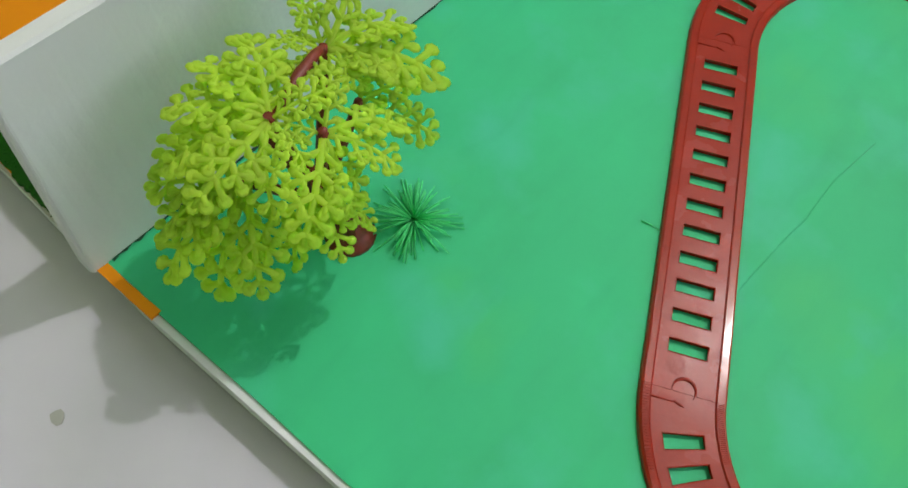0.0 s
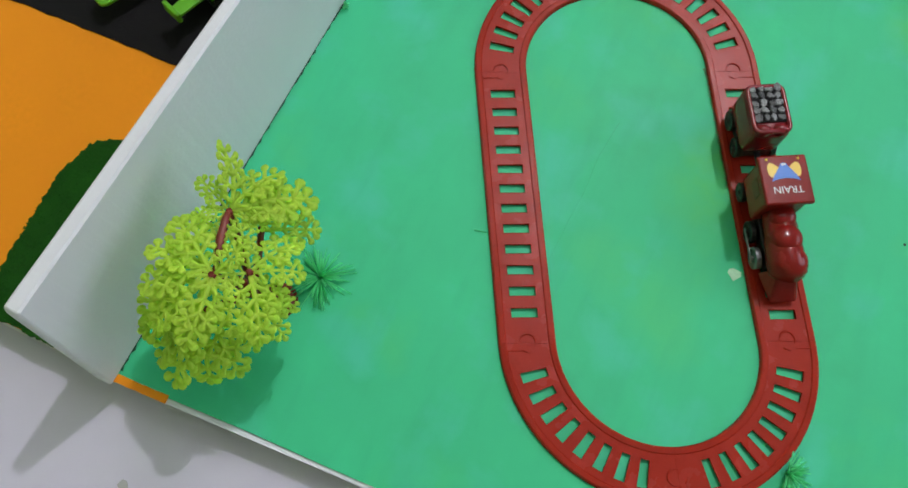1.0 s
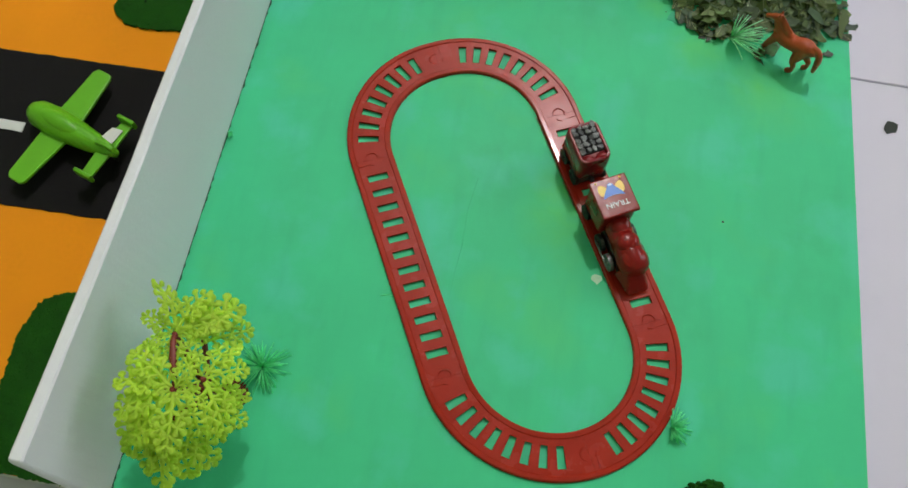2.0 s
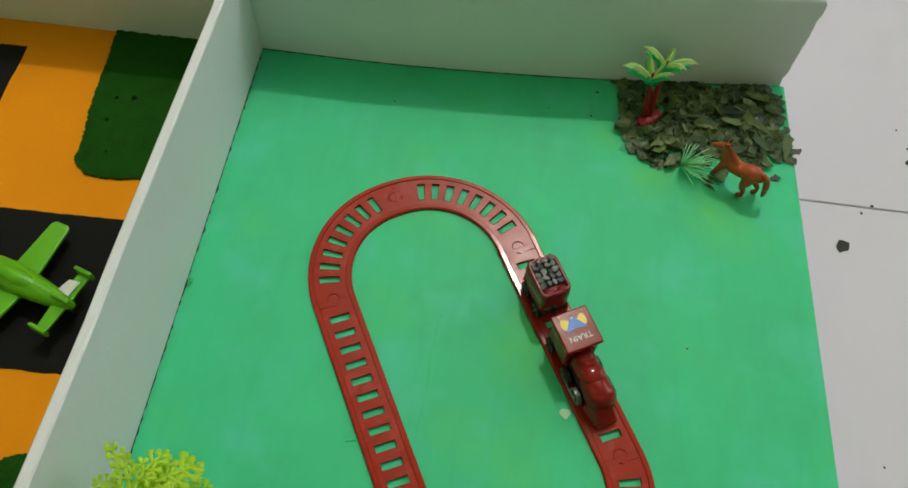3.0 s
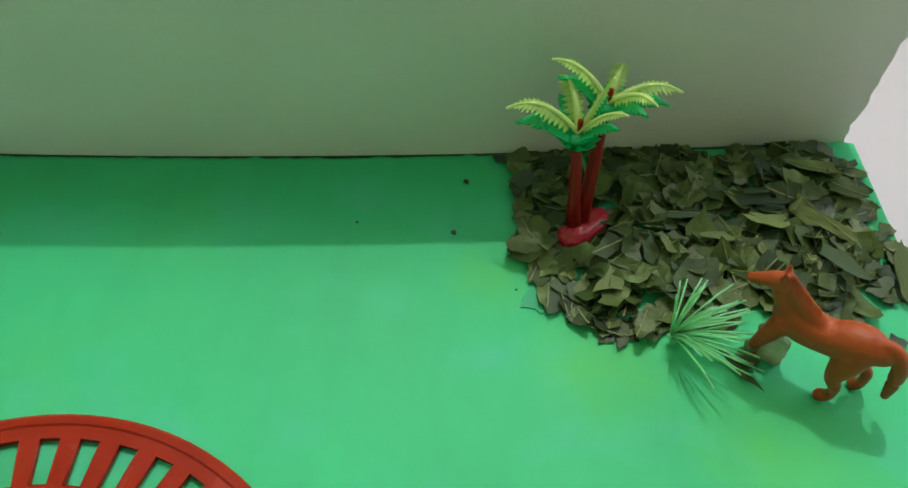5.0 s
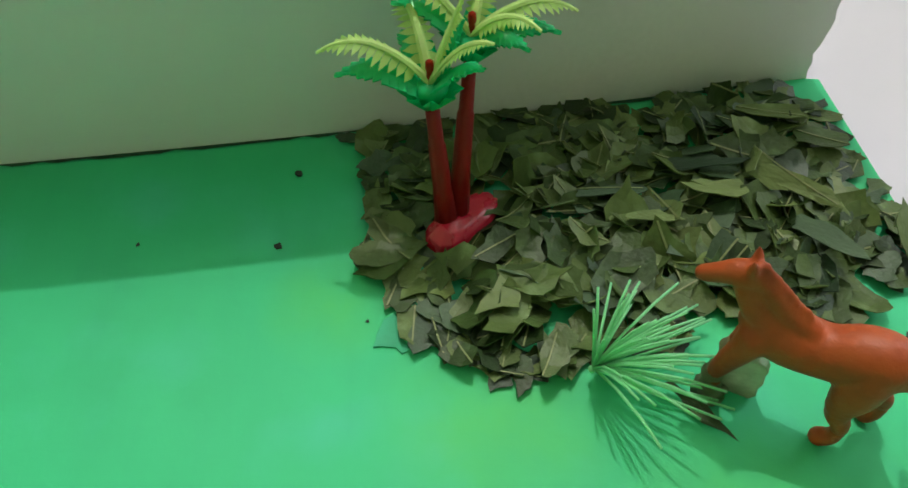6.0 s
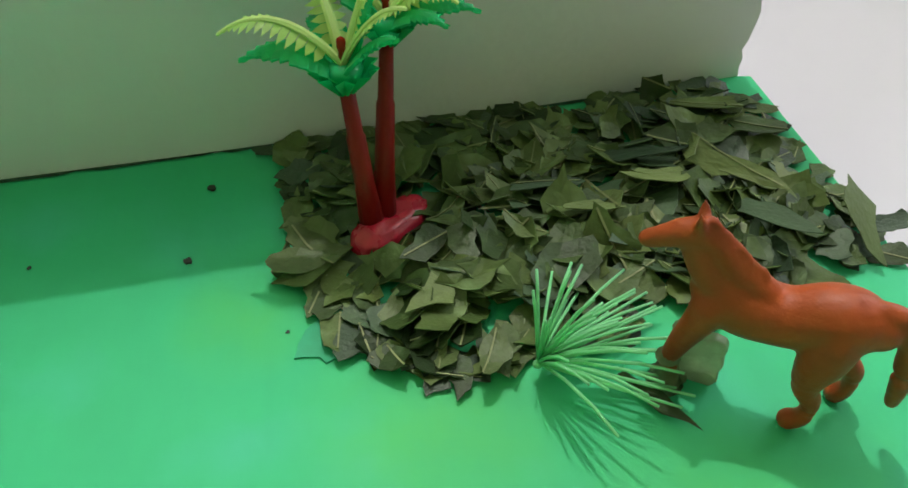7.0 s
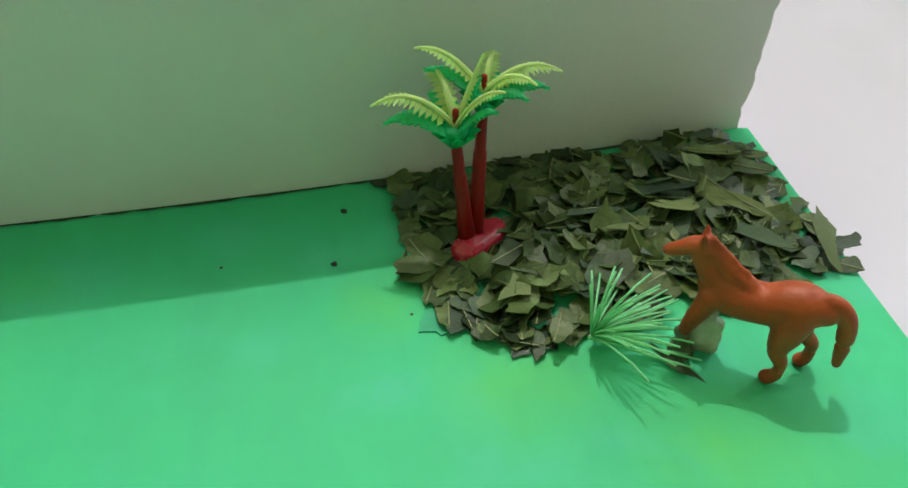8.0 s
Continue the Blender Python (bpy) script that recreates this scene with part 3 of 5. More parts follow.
part("roof_print", prism(bmesh.new(), [(x + SHIFT, y) for x, y in ((-0.0059, -0.0013), (-0.0059, 0.0013), (-0.0046, 0.0010), (-0.0050, 0.0), (-0.0044, -0.0010))], ROOF, ROOF + 0.00024), WHITE_PRINT, loco, "pale snow cap printed on the roof")
for sg in (-1, 1):
    ring = [(-0.0024 + SHIFT + 0.0036 * math.cos(a) + 0.0012 * math.sin(2 * a), sg * (0.0054 + 0.0036 * math.sin(a))) for a in (2 * math.pi * k / 18 for k in range(18))]
    part("yellow_print", prism(bmesh.new(), ring, ROOF - 0.0001, ROOF + 0.00010), YELLOW, loco, "yellow patch printed on the roof")
    part("rivet", lathe(bmesh.new(), ((0.0008, 0), (0.0006, 0.0005), (0.0002, 0.0006)), 10, (-0.0115, sg * 0.0085, ROOF - 0.0001)), YELLOW, loco)
text = bpy.data.curves.new("letters", "FONT")
text.body, text.size, text.align_x, text.align_y, text.extrude = "TRAIN", 0.0056, "CENTER", "CENTER", 0.00006
text_object = new("letters", text)
letters = bpy.data.meshes.new_from_object(text_object.evaluated_get(bpy.context.evaluated_depsgraph_get()))
bpy.data.objects.remove(text_object)
letters.materials.clear()
letters.materials.append(WHITE_PRINT)
ob = part_of_mesh("letters", letters, loco, pose(0.0058, 0, ROOF + 0.0002, 0, 0, -90))
tagged(ob, "white printed word on the roof")
bm = bmesh.new()
tube(bm, ((0.011, 0, 0.0185), (0.018, 0, 0.0185), (0.026, 0, 0.0180), (0.034, 0, 0.0178), (0.0415, 0, 0.0175), (0.0460, 0, 0.0168), (0.0484, 0, 0.0160), (0.0492, 0, 0.0158)), (0.0086, 0.0086, 0.0090, 0.0098, 0.0104, 0.0096, 0.0066, 0.0030), 22)
boiler = part("boiler", bm, TRAIN_RED, loco, smooth=True)
for x, r, h in ((0.0160, 0.0072, 0.0278), (0.0285, 0.0078, 0.0286), (0.0405, 0.0088, 0.0272)):
    part("dome", lathe(bmesh.new(), ((r * 1.25, 0.0190), (r * 1.05, h - 0.0060), (r, h - 0.0030), (r * 0.82, h - 0.0012), (r * 0.5, h - 0.0003), (0.0004, h)), 18, (x, 0, 0)), TRAIN_RED, boiler, smooth=True)
bm = bmesh.new()
top, low = [(0.0425, -0.0072), (0.0425, 0.0072), (0.0475, 0.0050), (0.0475, -0.0050)], [(0.0405, -0.0112), (0.0405, 0.0112), (0.0585, 0.0076), (0.0585, -0.0076)]
a, b = [bm.verts.new((x, y, 0.0150)) for x, y in top], [bm.verts.new((x, y, 0.0035)) for x, y in low]
bm.faces.new(a), bm.faces.new(b[::-1])
for k in range(4):
    bm.faces.new((b[k], b[(k + 1) % 4], a[(k + 1) % 4], a[k]))
bmesh.ops.bevel(bm, geom=list(bm.edges), offset=0.0012, segments=2, profile=0.5, affect="EDGES")
part("cowcatcher", bm, TRAIN_RED, loco)
for x, r in ((0.018, 0.0062), (0.033, 0.0062), (-0.006, 0.0055)):
    for y in (-0.0118, 0.0118):
        wheel(loco, x, y, r, GREY_METAL if y < 0 and x == 0.033 else BLACK)
for y in (-0.0141, 0.0141):
    part("drive_rod", box(bmesh.new(), (0.020, 0.0009, 0.0018), (0.0255, y, 0.0062), 0.0003), GREY_METAL, loco, "grey metal drive rod")

tender = thing("toy_tender", on_rail(-0.0383), "red plastic toy tender loaded with grey coal", "toy train", "toy train", HEAD)
body = part("body", box(bmesh.new(), (0.0305, 0.0222, 0.0235), (-0.0008, 0, 0.0215), 0.0042, 4), MAROON, tender, smooth=True)
bm = bmesh.new()
loop = [(sx * 0.0100 - 0.0008 + 0.0036 * math.cos(a), sy * 0.0062 + 0.0036 * math.sin(a), 0.0336) for sx, sy, q in ((1, 1, 0), (-1, 1, 1), (-1, -1, 2), (1, -1, 3)) for a in (q * math.pi / 2 + k * math.pi / 8 for k in range(5))]
tube(bm, loop + loop[:1], [0.0015] * (len(loop) + 1), 8)
part("rim", bm, MAROON, tender, smooth=True)
for y in (-0.0050, 0.0050):
    part("hump", blob(bmesh.new(), (0.0112, y, 0.0314), (0.0038, 0.0050, 0.0042), 2), MAROON, body, smooth=True)
plate = part("coal_bed", box(bmesh.new(), (0.0226, 0.0172, 0.0012), (-0.0040, 0, 0.0338)), ROAD, tender, "black coal bed")
rnd = random.Random(9)
lumps = []
for k in range(8):
    bm = bmesh.new()
    ring = [(0.0027 * rnd.uniform(0.75, 1.15) * math.cos(a), 0.0025 * rnd.uniform(0.75, 1.15) * math.sin(a)) for a in (2 * math.pi * q / 6 + rnd.uniform(-0.2, 0.2) for q in range(6))]
    prism(bm, ring, 0.0, 0.0005)
    for v in bm.verts:
        if v.co.z > 0:
            v.co.x *= 0.86
            v.co.y *= 0.86
            v.co.z += rnd.uniform(-1, 2) * 1e-4
    bmesh.ops.recalc_face_normals(bm, faces=bm.faces)
    me = bpy.data.meshes.new("coal_lump")
    bm.to_mesh(me), bm.free()
    me.materials.append(SILVER)
    lumps.append(me)
for i in range(5):
    for j in range(4):
        part_of_mesh("coal_lump", lumps[(i * 3 + j * 5) % 8], plate, pose(-0.0128 + 0.00440 * i + rnd.uniform(-5, 5) * 1e-4, -0.0066 + 0.0044 * j + rnd.uniform(-5, 5) * 1e-4, 0.0344, rnd.uniform(-16, 16), rnd.uniform(-16, 16), rnd.uniform(0, 360)) @ Matrix.Scale(rnd.uniform(0.85, 1.12), 4))
part("chassis", box(bmesh.new(), (0.0285, 0.0185, 0.0085), (-0.0008, 0, 0.0072), 0.0012), BLACK, tender)
part("coupling", box(bmesh.new(), (0.018, 0.0032, 0.0016), (0.0195, 0, 0.0085), 0.0004), BLACK, tender)
for x in (-0.0085, 0.0085):
    for y in (-0.0102, 0.0102):
        wheel(tender, x, y, 0.0058)

# ---- the lime plastic tree ----
def frond_mesh(length, seed):
    """A flat spray: a thin stem with paired twigs, each bearing small round leaves."""
    rnd = random.Random(seed)
    bm = bmesh.new()

    def leaflet(c, r, rise):
        """A round button, domed above and flat below."""
        mid = bm.verts.new(c + Vector((0, 0, rise)))
        rings = [[bm.verts.new(c + Vector((q * r * math.cos(k * math.pi / 4), q * r * math.sin(k * math.pi / 4), z))) for k in range(8)] for q, z in ((0.62, rise * 0.75), (1.0, 0.0), (0.8, -rise * 0.4))]
        for k in range(8):
            j = (k + 1) % 8
            bm.faces.new((mid, rings[0][k], rings[0][j]))
            for a, b in zip(rings, rings[1:]):
                bm.faces.new((a[k], b[k], b[j], a[j]))
        bm.faces.new(rings[-1][::-1])

    def spine(t):
        return Vector((length * t, 0, length * 0.14 * math.sin(math.pi * t) - 0.05 * length * t * t))

    tube(bm, [spine(t / 8) for t in range(9)], [0.0013 - 0.0004 * t / 8 for t in range(9)], 6)
    leaflet(spine(1.0), 0.0021, 0.0007)
    for t, span in ((0.18, 0.18), (0.37, 0.28), (0.56, 0.28), (0.75, 0.21), (0.91, 0.12)):
        for sg in (-1, 1):
            p = spine(t - 0.04)
            reach = length * span * rnd.uniform(0.88, 1.12)
            a = radians(rnd.uniform(50, 62)) * sg
            d = Vector((math.cos(a), math.sin(a), rnd.uniform(-0.14, 0.06)))
            q = p + d * reach
            tube(bm, (p, p + d * reach * 0.5, q), (0.0012, 0.0011, 0.0013), 5)
            leaflet(q, rnd.uniform(0.0021, 0.0024), 0.0008)
            # a pair of round side leaves on the longer twigs
            if span > 0.25:
                for s2 in (-1, 1):
                    b = a + s2 * radians(66)
                    e = p + d * reach * 0.5
                    w = e + Vector((math.cos(b), math.sin(b), rnd.uniform(-0.1, 0.15))) * 0.0034
                    tube(bm, (e, w), (0.0011, 0.0012), 4)
                    leaflet(w, rnd.uniform(0.0018, 0.0021), 0.0007)
    bmesh.ops.recalc_face_normals(bm, faces=bm.faces)
    me = bpy.data.meshes.new("frond")
    bm.to_mesh(me), bm.free()
    me.materials.append(LIME)
    me.polygons.foreach_set("use_smooth", [True] * len(me.polygons))
    return me


TREE = Vector((0.057, 0.077, 0.0))
tree = thing("toy_tree", TREE, "lime green plastic toy tree with red-brown trunk", "toy tree")
bm = bmesh.new()
lathe(bm, ((0.0100, 0.0), (0.0098, 0.0012), (0.0070, 0.0030), (0.0045, 0.0060), (0.0040, 0.008)), 18)
part("foot", bm, BARK, tree, smooth=True)
# branch ends, each with the tips of its fronds
NODES = [((0.039, 0.092, 0.079), ((0.021, 0.121, 0.090), (0.018, 0.100, 0.086), (0.050, 0.123, 0.070), (0.064, 0.108, 0.068), (0.058, 0.094, 0.074), (0.046, 0.070, 0.079), (0.024, 0.080, 0.080), (0.068, 0.120, 0.058))),
         ((0.048, 0.062, 0.081), ((0.012, 0.062, 0.074), (0.017, 0.080, 0.077), (0.017, 0.043, 0.074), (0.030, 0.028, 0.072), (0.053, 0.026, 0.070), (0.070, 0.042, 0.070), (0.068, 0.060, 0.076), (0.056, 0.084, 0.082))),
         ((0.061, 0.071, 0.077), ((0.080, 0.084, 0.060), (0.080, 0.064, 0.056), (0.072, 0.100, 0.064), (0.076, 0.046, 0.052), (0.046, 0.090, 0.082), (0.044, 0.058, 0.080))),
         ((0.060, 0.066, 0.052), ((0.084, 0.054, 0.044), (0.082, 0.072, 0.042), (0.070, 0.040, 0.038))),
         ((0.045, 0.050, 0.056), ((0.033, 0.017, 0.044), (0.056, 0.018, 0.026), (0.044, 0.012, 0.034), (0.018, 0.026, 0.050), (0.072, 0.028, 0.036))),
         ((0.048, 0.096, 0.056), ((0.054, 0.124, 0.045), (0.072, 0.112, 0.042), (0.034, 0.120, 0.050))),
         ((0.035, 0.065, 0.062), ((0.013, 0.050, 0.054), (0.012, 0.072, 0.054), (0.020, 0.030, 0.054), (0.016, 0.090, 0.060)))]
bm = bmesh.new()
fork = Vector((-0.006, -0.006, 0.034))
tube(bm, ((0, 0, 0.005), (-0.002, -0.002, 0.018), fork, (-0.008, -0.008, 0.052)), (0.0046, 0.0042, 0.0036, 0.0025), 10)
part("trunk", bm, BARK, tree, smooth=True)
bm = bmesh.new()
tube(bm, [Vector(p) - TREE for p in ((0.049, 0.060, 0.0800), (0.046, 0.069, 0.0795), (0.0425, 0.079, 0.0805), (0.0395, 0.088, 0.0800), (0.0385, 0.093, 0.0790))], (0.0012, 0.0014, 0.0024, 0.0018, 0.0014), 8)
part("branch", bm, BARK, tree, smooth=True)
meshes = [frond_mesh(0.034, k) for k in range(5)]
rnd = random.Random(12)
for k, (p, tips) in enumerate(NODES):
    local = Vector(p) - TREE
    bm = bmesh.new()
    mid = fork.lerp(local, 0.5) + Vector((0, 0, -0.004))
    tube(bm, (fork + Vector((0, 0, -0.006)), mid, local, local + Vector((0, 0, 0.0015))), (0.0024, 0.0020, 0.0018, 0.0015), 8)
    part("branch", bm, BARK, tree, smooth=True)
    for i, tip in enumerate(tips):
        d = Vector(tip) - Vector(p)
        yaw, down = math.degrees(math.atan2(d.y, d.x)), math.degrees(math.atan2(-d.z, math.hypot(d.x, d.y)))
        part_of_mesh("frond", meshes[(i + k) % 5], tree, Matrix.Translation(local - Vector((0, 0, 0.001))) @ pose(0, 0, 0, 0, down, yaw) @ pose(0, 0, 0, 62 if (k, i) == (0, 0) else rnd.uniform(-24, 24), rnd.uniform(-12, 6)) @ Matrix.Scale(d.length / 0.038, 4))


# ---- grass tufts ----
def tuft(place, blades, length, axis, spread, mat, label, seed, thick=0.00045):
    rnd = random.Random(seed)
    ob = thing("grass_tuft", place, label, "grass tuft", "grass tufts")
    part("root", blob(bmesh.new(), (0, 0, 0.0009), (0.0010, 0.0010, 0.0009), 2), mat, ob)
    bm = bmesh.new()
    axis = Vector(axis).normalized()
    for i in range(blades):
        d = axis.copy()
        while True:
            r = Vector((rnd.gauss(0, 1), rnd.gauss(0, 1), rnd.gauss(0, 1))).normalized()
            if axis.angle(r) < radians(spread) and r.z > -0.05:
                d = r
                break
        L = length * rnd.uniform(0.7, 1.08)
        sag = Vector((0, 0, -0.28 * L))
        pts = [d * L * t + sag * t * t + Vector((0, 0, 0.0016)) for t in (0.03, 0.35, 0.7, 1.0)]
        for p in pts:
            p.z = max(p.z, 0.0006)
        tube(bm, pts, (thick, thick, thick, thick * 0.85), 5)
    tagged(part("bristle", bm, mat, ob, smooth=True), kind="stuff")
    return ob


tuft((0.071, 0.0975, 0.0), 120, 0.019, (0, 0, 1), 88, BLADE_DEEP, "round green bristle grass tuft on the green sheet", 31, 0.00032)
tuft((0.3345, 0.108, 0.0), 60, 0.013, (0.8, 0, 0.5), 80, BLADE_DEEP, "small green bristle grass tuft beside the track", 32)
tuft((0.002, 0.257, 0.0), 12, 0.005, (0.7, 0, 0.7), 60, BLADE_DEEP, "tiny green bristle grass tuft at the wall's foot", 33)
tuft((0.351, 0.4065, 0.003), 50, 0.030, (0.85, 0.05, 0.58), 62, BLADE, "pale green bristle grass tuft leaning beside the leaves", 34, 0.00036)
tuft((0.211, 0.628, 0.0), 90, 0.017, (0, -0.2, 1), 48, BLADE_GREY, "grey-green bristle grass tuft on the black road", 35)

# ---- the leaf heap ----
def leaf_mesh(seed, mat):
    """A torn scrap of leaf: an angular outline, a soft fold along a midrib, some with a pale rib."""
    rnd = random.Random(seed)
    bm = bmesh.new()
    L, W = rnd.uniform(0.0060, 0.0098), rnd.uniform(0.0042, 0.0066)
    curl = rnd.choice((0.0, 0.05, 0.10, -0.08, 0.16, 0.34)) * rnd.uniform(0.6, 1.3)
    fold, axis = rnd.uniform(-0.06, 0.16), rnd.uniform(0, math.pi)

    def lift(x, y):
        u, w = x * math.cos(axis) + y * math.sin(axis), -x * math.sin(axis) + y * math.cos(axis)
        return curl * u * u / L + fold * abs(w)

    # corners of the scrap, then straight tears between them with small notches
    n = rnd.choice((4, 5, 5, 6, 6, 7))
    turns = sorted(rnd.uniform(-0.36, 0.36) + k for k in range(n))
    corners = [(L * rnd.uniform(0.62, 1.15) * math.cos(2 * math.pi * k / n), W * rnd.uniform(0.62, 1.15) * math.sin(2 * math.pi * k / n)) for k in turns]
    outline = []
    for (x0, y0), (x1, y1) in zip(corners, corners[1:] + corners[:1]):
        bow = rnd.choice((-0.10, -0.06, -0.02, 0.0, 0.04, 0.08))
        for t in (0.0, 0.33, 0.67):
            push = bow * math.sin(math.pi * t) + (rnd.uniform(-0.10, 0.08) if t else 0.0)
            outline.append((x0 + (x1 - x0) * t + push * (y1 - y0), y0 + (y1 - y0) * t - push * (x1 - x0)))
    inner = [bm.verts.new((x * 0.45, y * 0.45, lift(x * 0.45, y * 0.45))) for x, y in outline[::3]]
    outer = [bm.verts.new((x, y, lift(x, y))) for x, y in outline]
    bm.faces.new(inner)
    for k in range(n):
        a, b = inner[k], inner[(k + 1) % n]
        p, q, r, z = (outer[(3 * k + m) % (3 * n)] for m in range(4))
        bm.faces.new((a, p, q)), bm.faces.new((a, q, r, b)), bm.faces.new((b, r, z))
    if rnd.random() < 0.40:
        # a pale rib that crosses the scrap, a hair above it
        tip, tail = Vector(corners[0]), Vector(corners[n // 2])
        wide = (tip - tail).normalized().orthogonal() * 0.00022
        strip = []
        for t in (0.02, 0.3, 0.6, 0.92):
            c = tail.lerp(tip, t)
            strip.append([bm.verts.new((c.x + g * wide.x, c.y + g * wide.y, lift(c.x, c.y) + 0.00022)) for g in (-1.0, 1.0)])
        for a, b in zip(strip, strip[1:]):
            bm.faces.new((a[0], a[1], b[1], b[0])).material_index = 1
    bmesh.ops.recalc_face_normals(bm, faces=bm.faces)
    rim = [(e.verts[0], e.verts[1]) for e in bm.edges if len(e.link_faces) == 1]
    top = list(bm.faces)
    under = {v: bm.verts.new(v.co - Vector((0, 0, 0.00022))) for v in list(bm.verts)}
    for f in top:
        g = bm.faces.new([under[v] for v in reversed(f.verts)])
        g.material_index = f.material_index
    for a, b in rim:
        bm.faces.new((a, b, under[b], under[a]))
    bmesh.ops.recalc_face_normals(bm, faces=bm.faces)
    me = bpy.data.meshes.new("leaf_fragment")
    bm.to_mesh(me), bm.free()
    me.materials.append(mat), me.materials.append(RIB)
    return me


HEAP = [(0.304, 0.487), (0.301, 0.471), (0.304, 0.460), (0.301, 0.446), (0.302, 0.440), (0.311, 0.432), (0.3135, 0.4175), (0.3245, 0.4095), (0.343, 0.4080), (0.352, 0.412), (0.366, 0.413),
        (0.384, 0.413), (0.400, 0.417), (0.418, 0.416), (0.431, 0.418), (0.441, 0.430), (0.440, 0.450), (0.4345, 0.468), (0.4335, 0.489), (0.424, 0.5000), (0.40, 0.4985), (0.36, 0.4940), (0.32, 0.4895)]


def in_heap(x, y):
    inside = False
    for (x0, y0), (x1, y1) in zip(HEAP, HEAP[1:] + HEAP[:1]):
        if (y0 > y) != (y1 > y) and x < (x1 - x0) * (y - y0) / (y1 - y0) + x0:
            inside = not inside
    return inside


def heap_depth(x, y):
    return min(math.hypot(x - (x0 + (x1 - x0) * t), y - (y0 + (y1 - y0) * t)) for (x0, y0), (x1, y1) in zip(HEAP, HEAP[1:] + HEAP[:1]) for t in (0, 0.25, 0.5, 0.75))


heap = thing("leaf_heap", (0.37, 0.45, 0.0), "heap of torn dull green leaves in the board's corner", "leaf heap")
shapes = [leaf_mesh(100 + k, LEAF_GREY if k % 7 == 5 else LEAF_PALE if k % 9 == 4 else LEAF) for k in range(40)]
pale = [leaf_mesh(180 + k, LEAF_PALE) for k in range(6)] + [leaf_mesh(121, LEAF_PALE)]
rnd = random.Random(77)
count = 0
while count < 590:
    x, y = rnd.uniform(0.295, 0.445), rnd.uniform(0.40, 0.5035)
    if not in_heap(x, y) or (count > 150 and (abs(0.72 * (x - 0.327) + 0.69 * (y - 0.452)) / 0.0155) ** 2 + (abs(-0.69 * (x - 0.327) + 0.72 * (y - 0.452)) / 0.0095) ** 2 < 1):
        continue
    # two bare spots where the green sheet shows through
    if math.hypot(x - 0.3825, y - 0.4195) < 0.0075 or math.hypot(x - 0.425, y - 0.4185) < 0.006:
        count += 0.2
        continue
    d = heap_depth(x, y)
    swell = 0.75 + 0.5 * math.sin(61 * x + 2.0) * math.sin(83 * y)
    z = 0.0010 + min(1.0, d / 0.022) * 0.0062 * (count / 590) * swell + 0.0005 * rnd.random()
    tilt = 5 + 15 * min(1.0, d / 0.02)
    size = min(1.0, 0.74 + 0.26 * d / 0.012)
    if y > 0.478:
        size = min(size, 0.85)
    part_of_mesh("leaf_fragment", shapes[int(count) % 40], heap, Matrix.Translation((x - 0.37, y - 0.45, z)) @ pose(0, 0, 0, rnd.gauss(-3, tilt), rnd.gauss(0, tilt), rnd.uniform(0, 360)) @ Matrix.Scale(size * rnd.uniform(0.80, 1.28), 4))
    count += 1
# scraps that stand out of the heap or lie by its edge: place, tilts, turn, shape, length and width
for x, y, z, rx, ry, rz, k, sx, sy in (
        (0.4405, 0.4335, 0.0050, 10, -6, 8, 12, 0.9, 0.55),
        (0.4020, 0.4900, 0.0080, 78, 6, 10, 7, 0.9, 1.1), (0.3070, 0.4410, 0.0030, 8, 6, 200, 9, 1.2, 1.2), (0.2985, 0.4858, 0.0012, 4, 4, 4, 12, 0.9, 0.42), (0.3030, 0.4730, 0.0014, 10, 4, 40, 12, 0.45, 0.45), (0.4130, 0.4365, 0.0085, 10, -20, -64, 5, 1.7, 0.75),
        (0.3720, 0.3965, 0.0020, 20, 4, -50, 11, 1.1, 0.40),
        (0.4080, 0.4560, 0.0085, 34, 14, -36, 4, 1.9, 0.75), (0.3440, 0.4290, 0.0065, 30, -6, -48, 6, 1.2, 0.7), (0.3330, 0.4210, 0.0058, 6, 8, 74, 16, 1.15, 1.1), (0.3225, 0.4130, 0.0030, -12, 10, 110, 8, 0.9, 0.9),
        (0.3445, 0.4105, 0.0036, 10, -6, 60, 18, 1.0, 1.0), (0.3640, 0.4550, 0.0085, -14, 6, 10, 26, 1.4, 0.8), (0.3900, 0.4630, 0.0082, -12, -8, -6, 33, 1.5, 0.8), (0.4250, 0.4720, 0.0060, 10, 12, 140, 35, 1.2, 1.2), (0.4150, 0.4830, 0.0065, 14, 6, 160, 30, 1.6, 1.2),
        (0.3950, 0.4290, 0.0050, 5, 6, 30, 38, 1.2, 1.0), (0.4020, 0.4160, 0.0020, 4, -4, 20, 13, 0.9, 0.8), (0.4255, 0.4095, 0.0010, 5, 0, 10, 19, 0.7, 0.7)):
    part_of_mesh("leaf_fragment", shapes[k], heap, Matrix.Translation((x - 0.37, y - 0.45, z)) @ pose(0, 0, 0, rx, ry, rz) @ Matrix.Diagonal((sx, sy, 1, 1)))
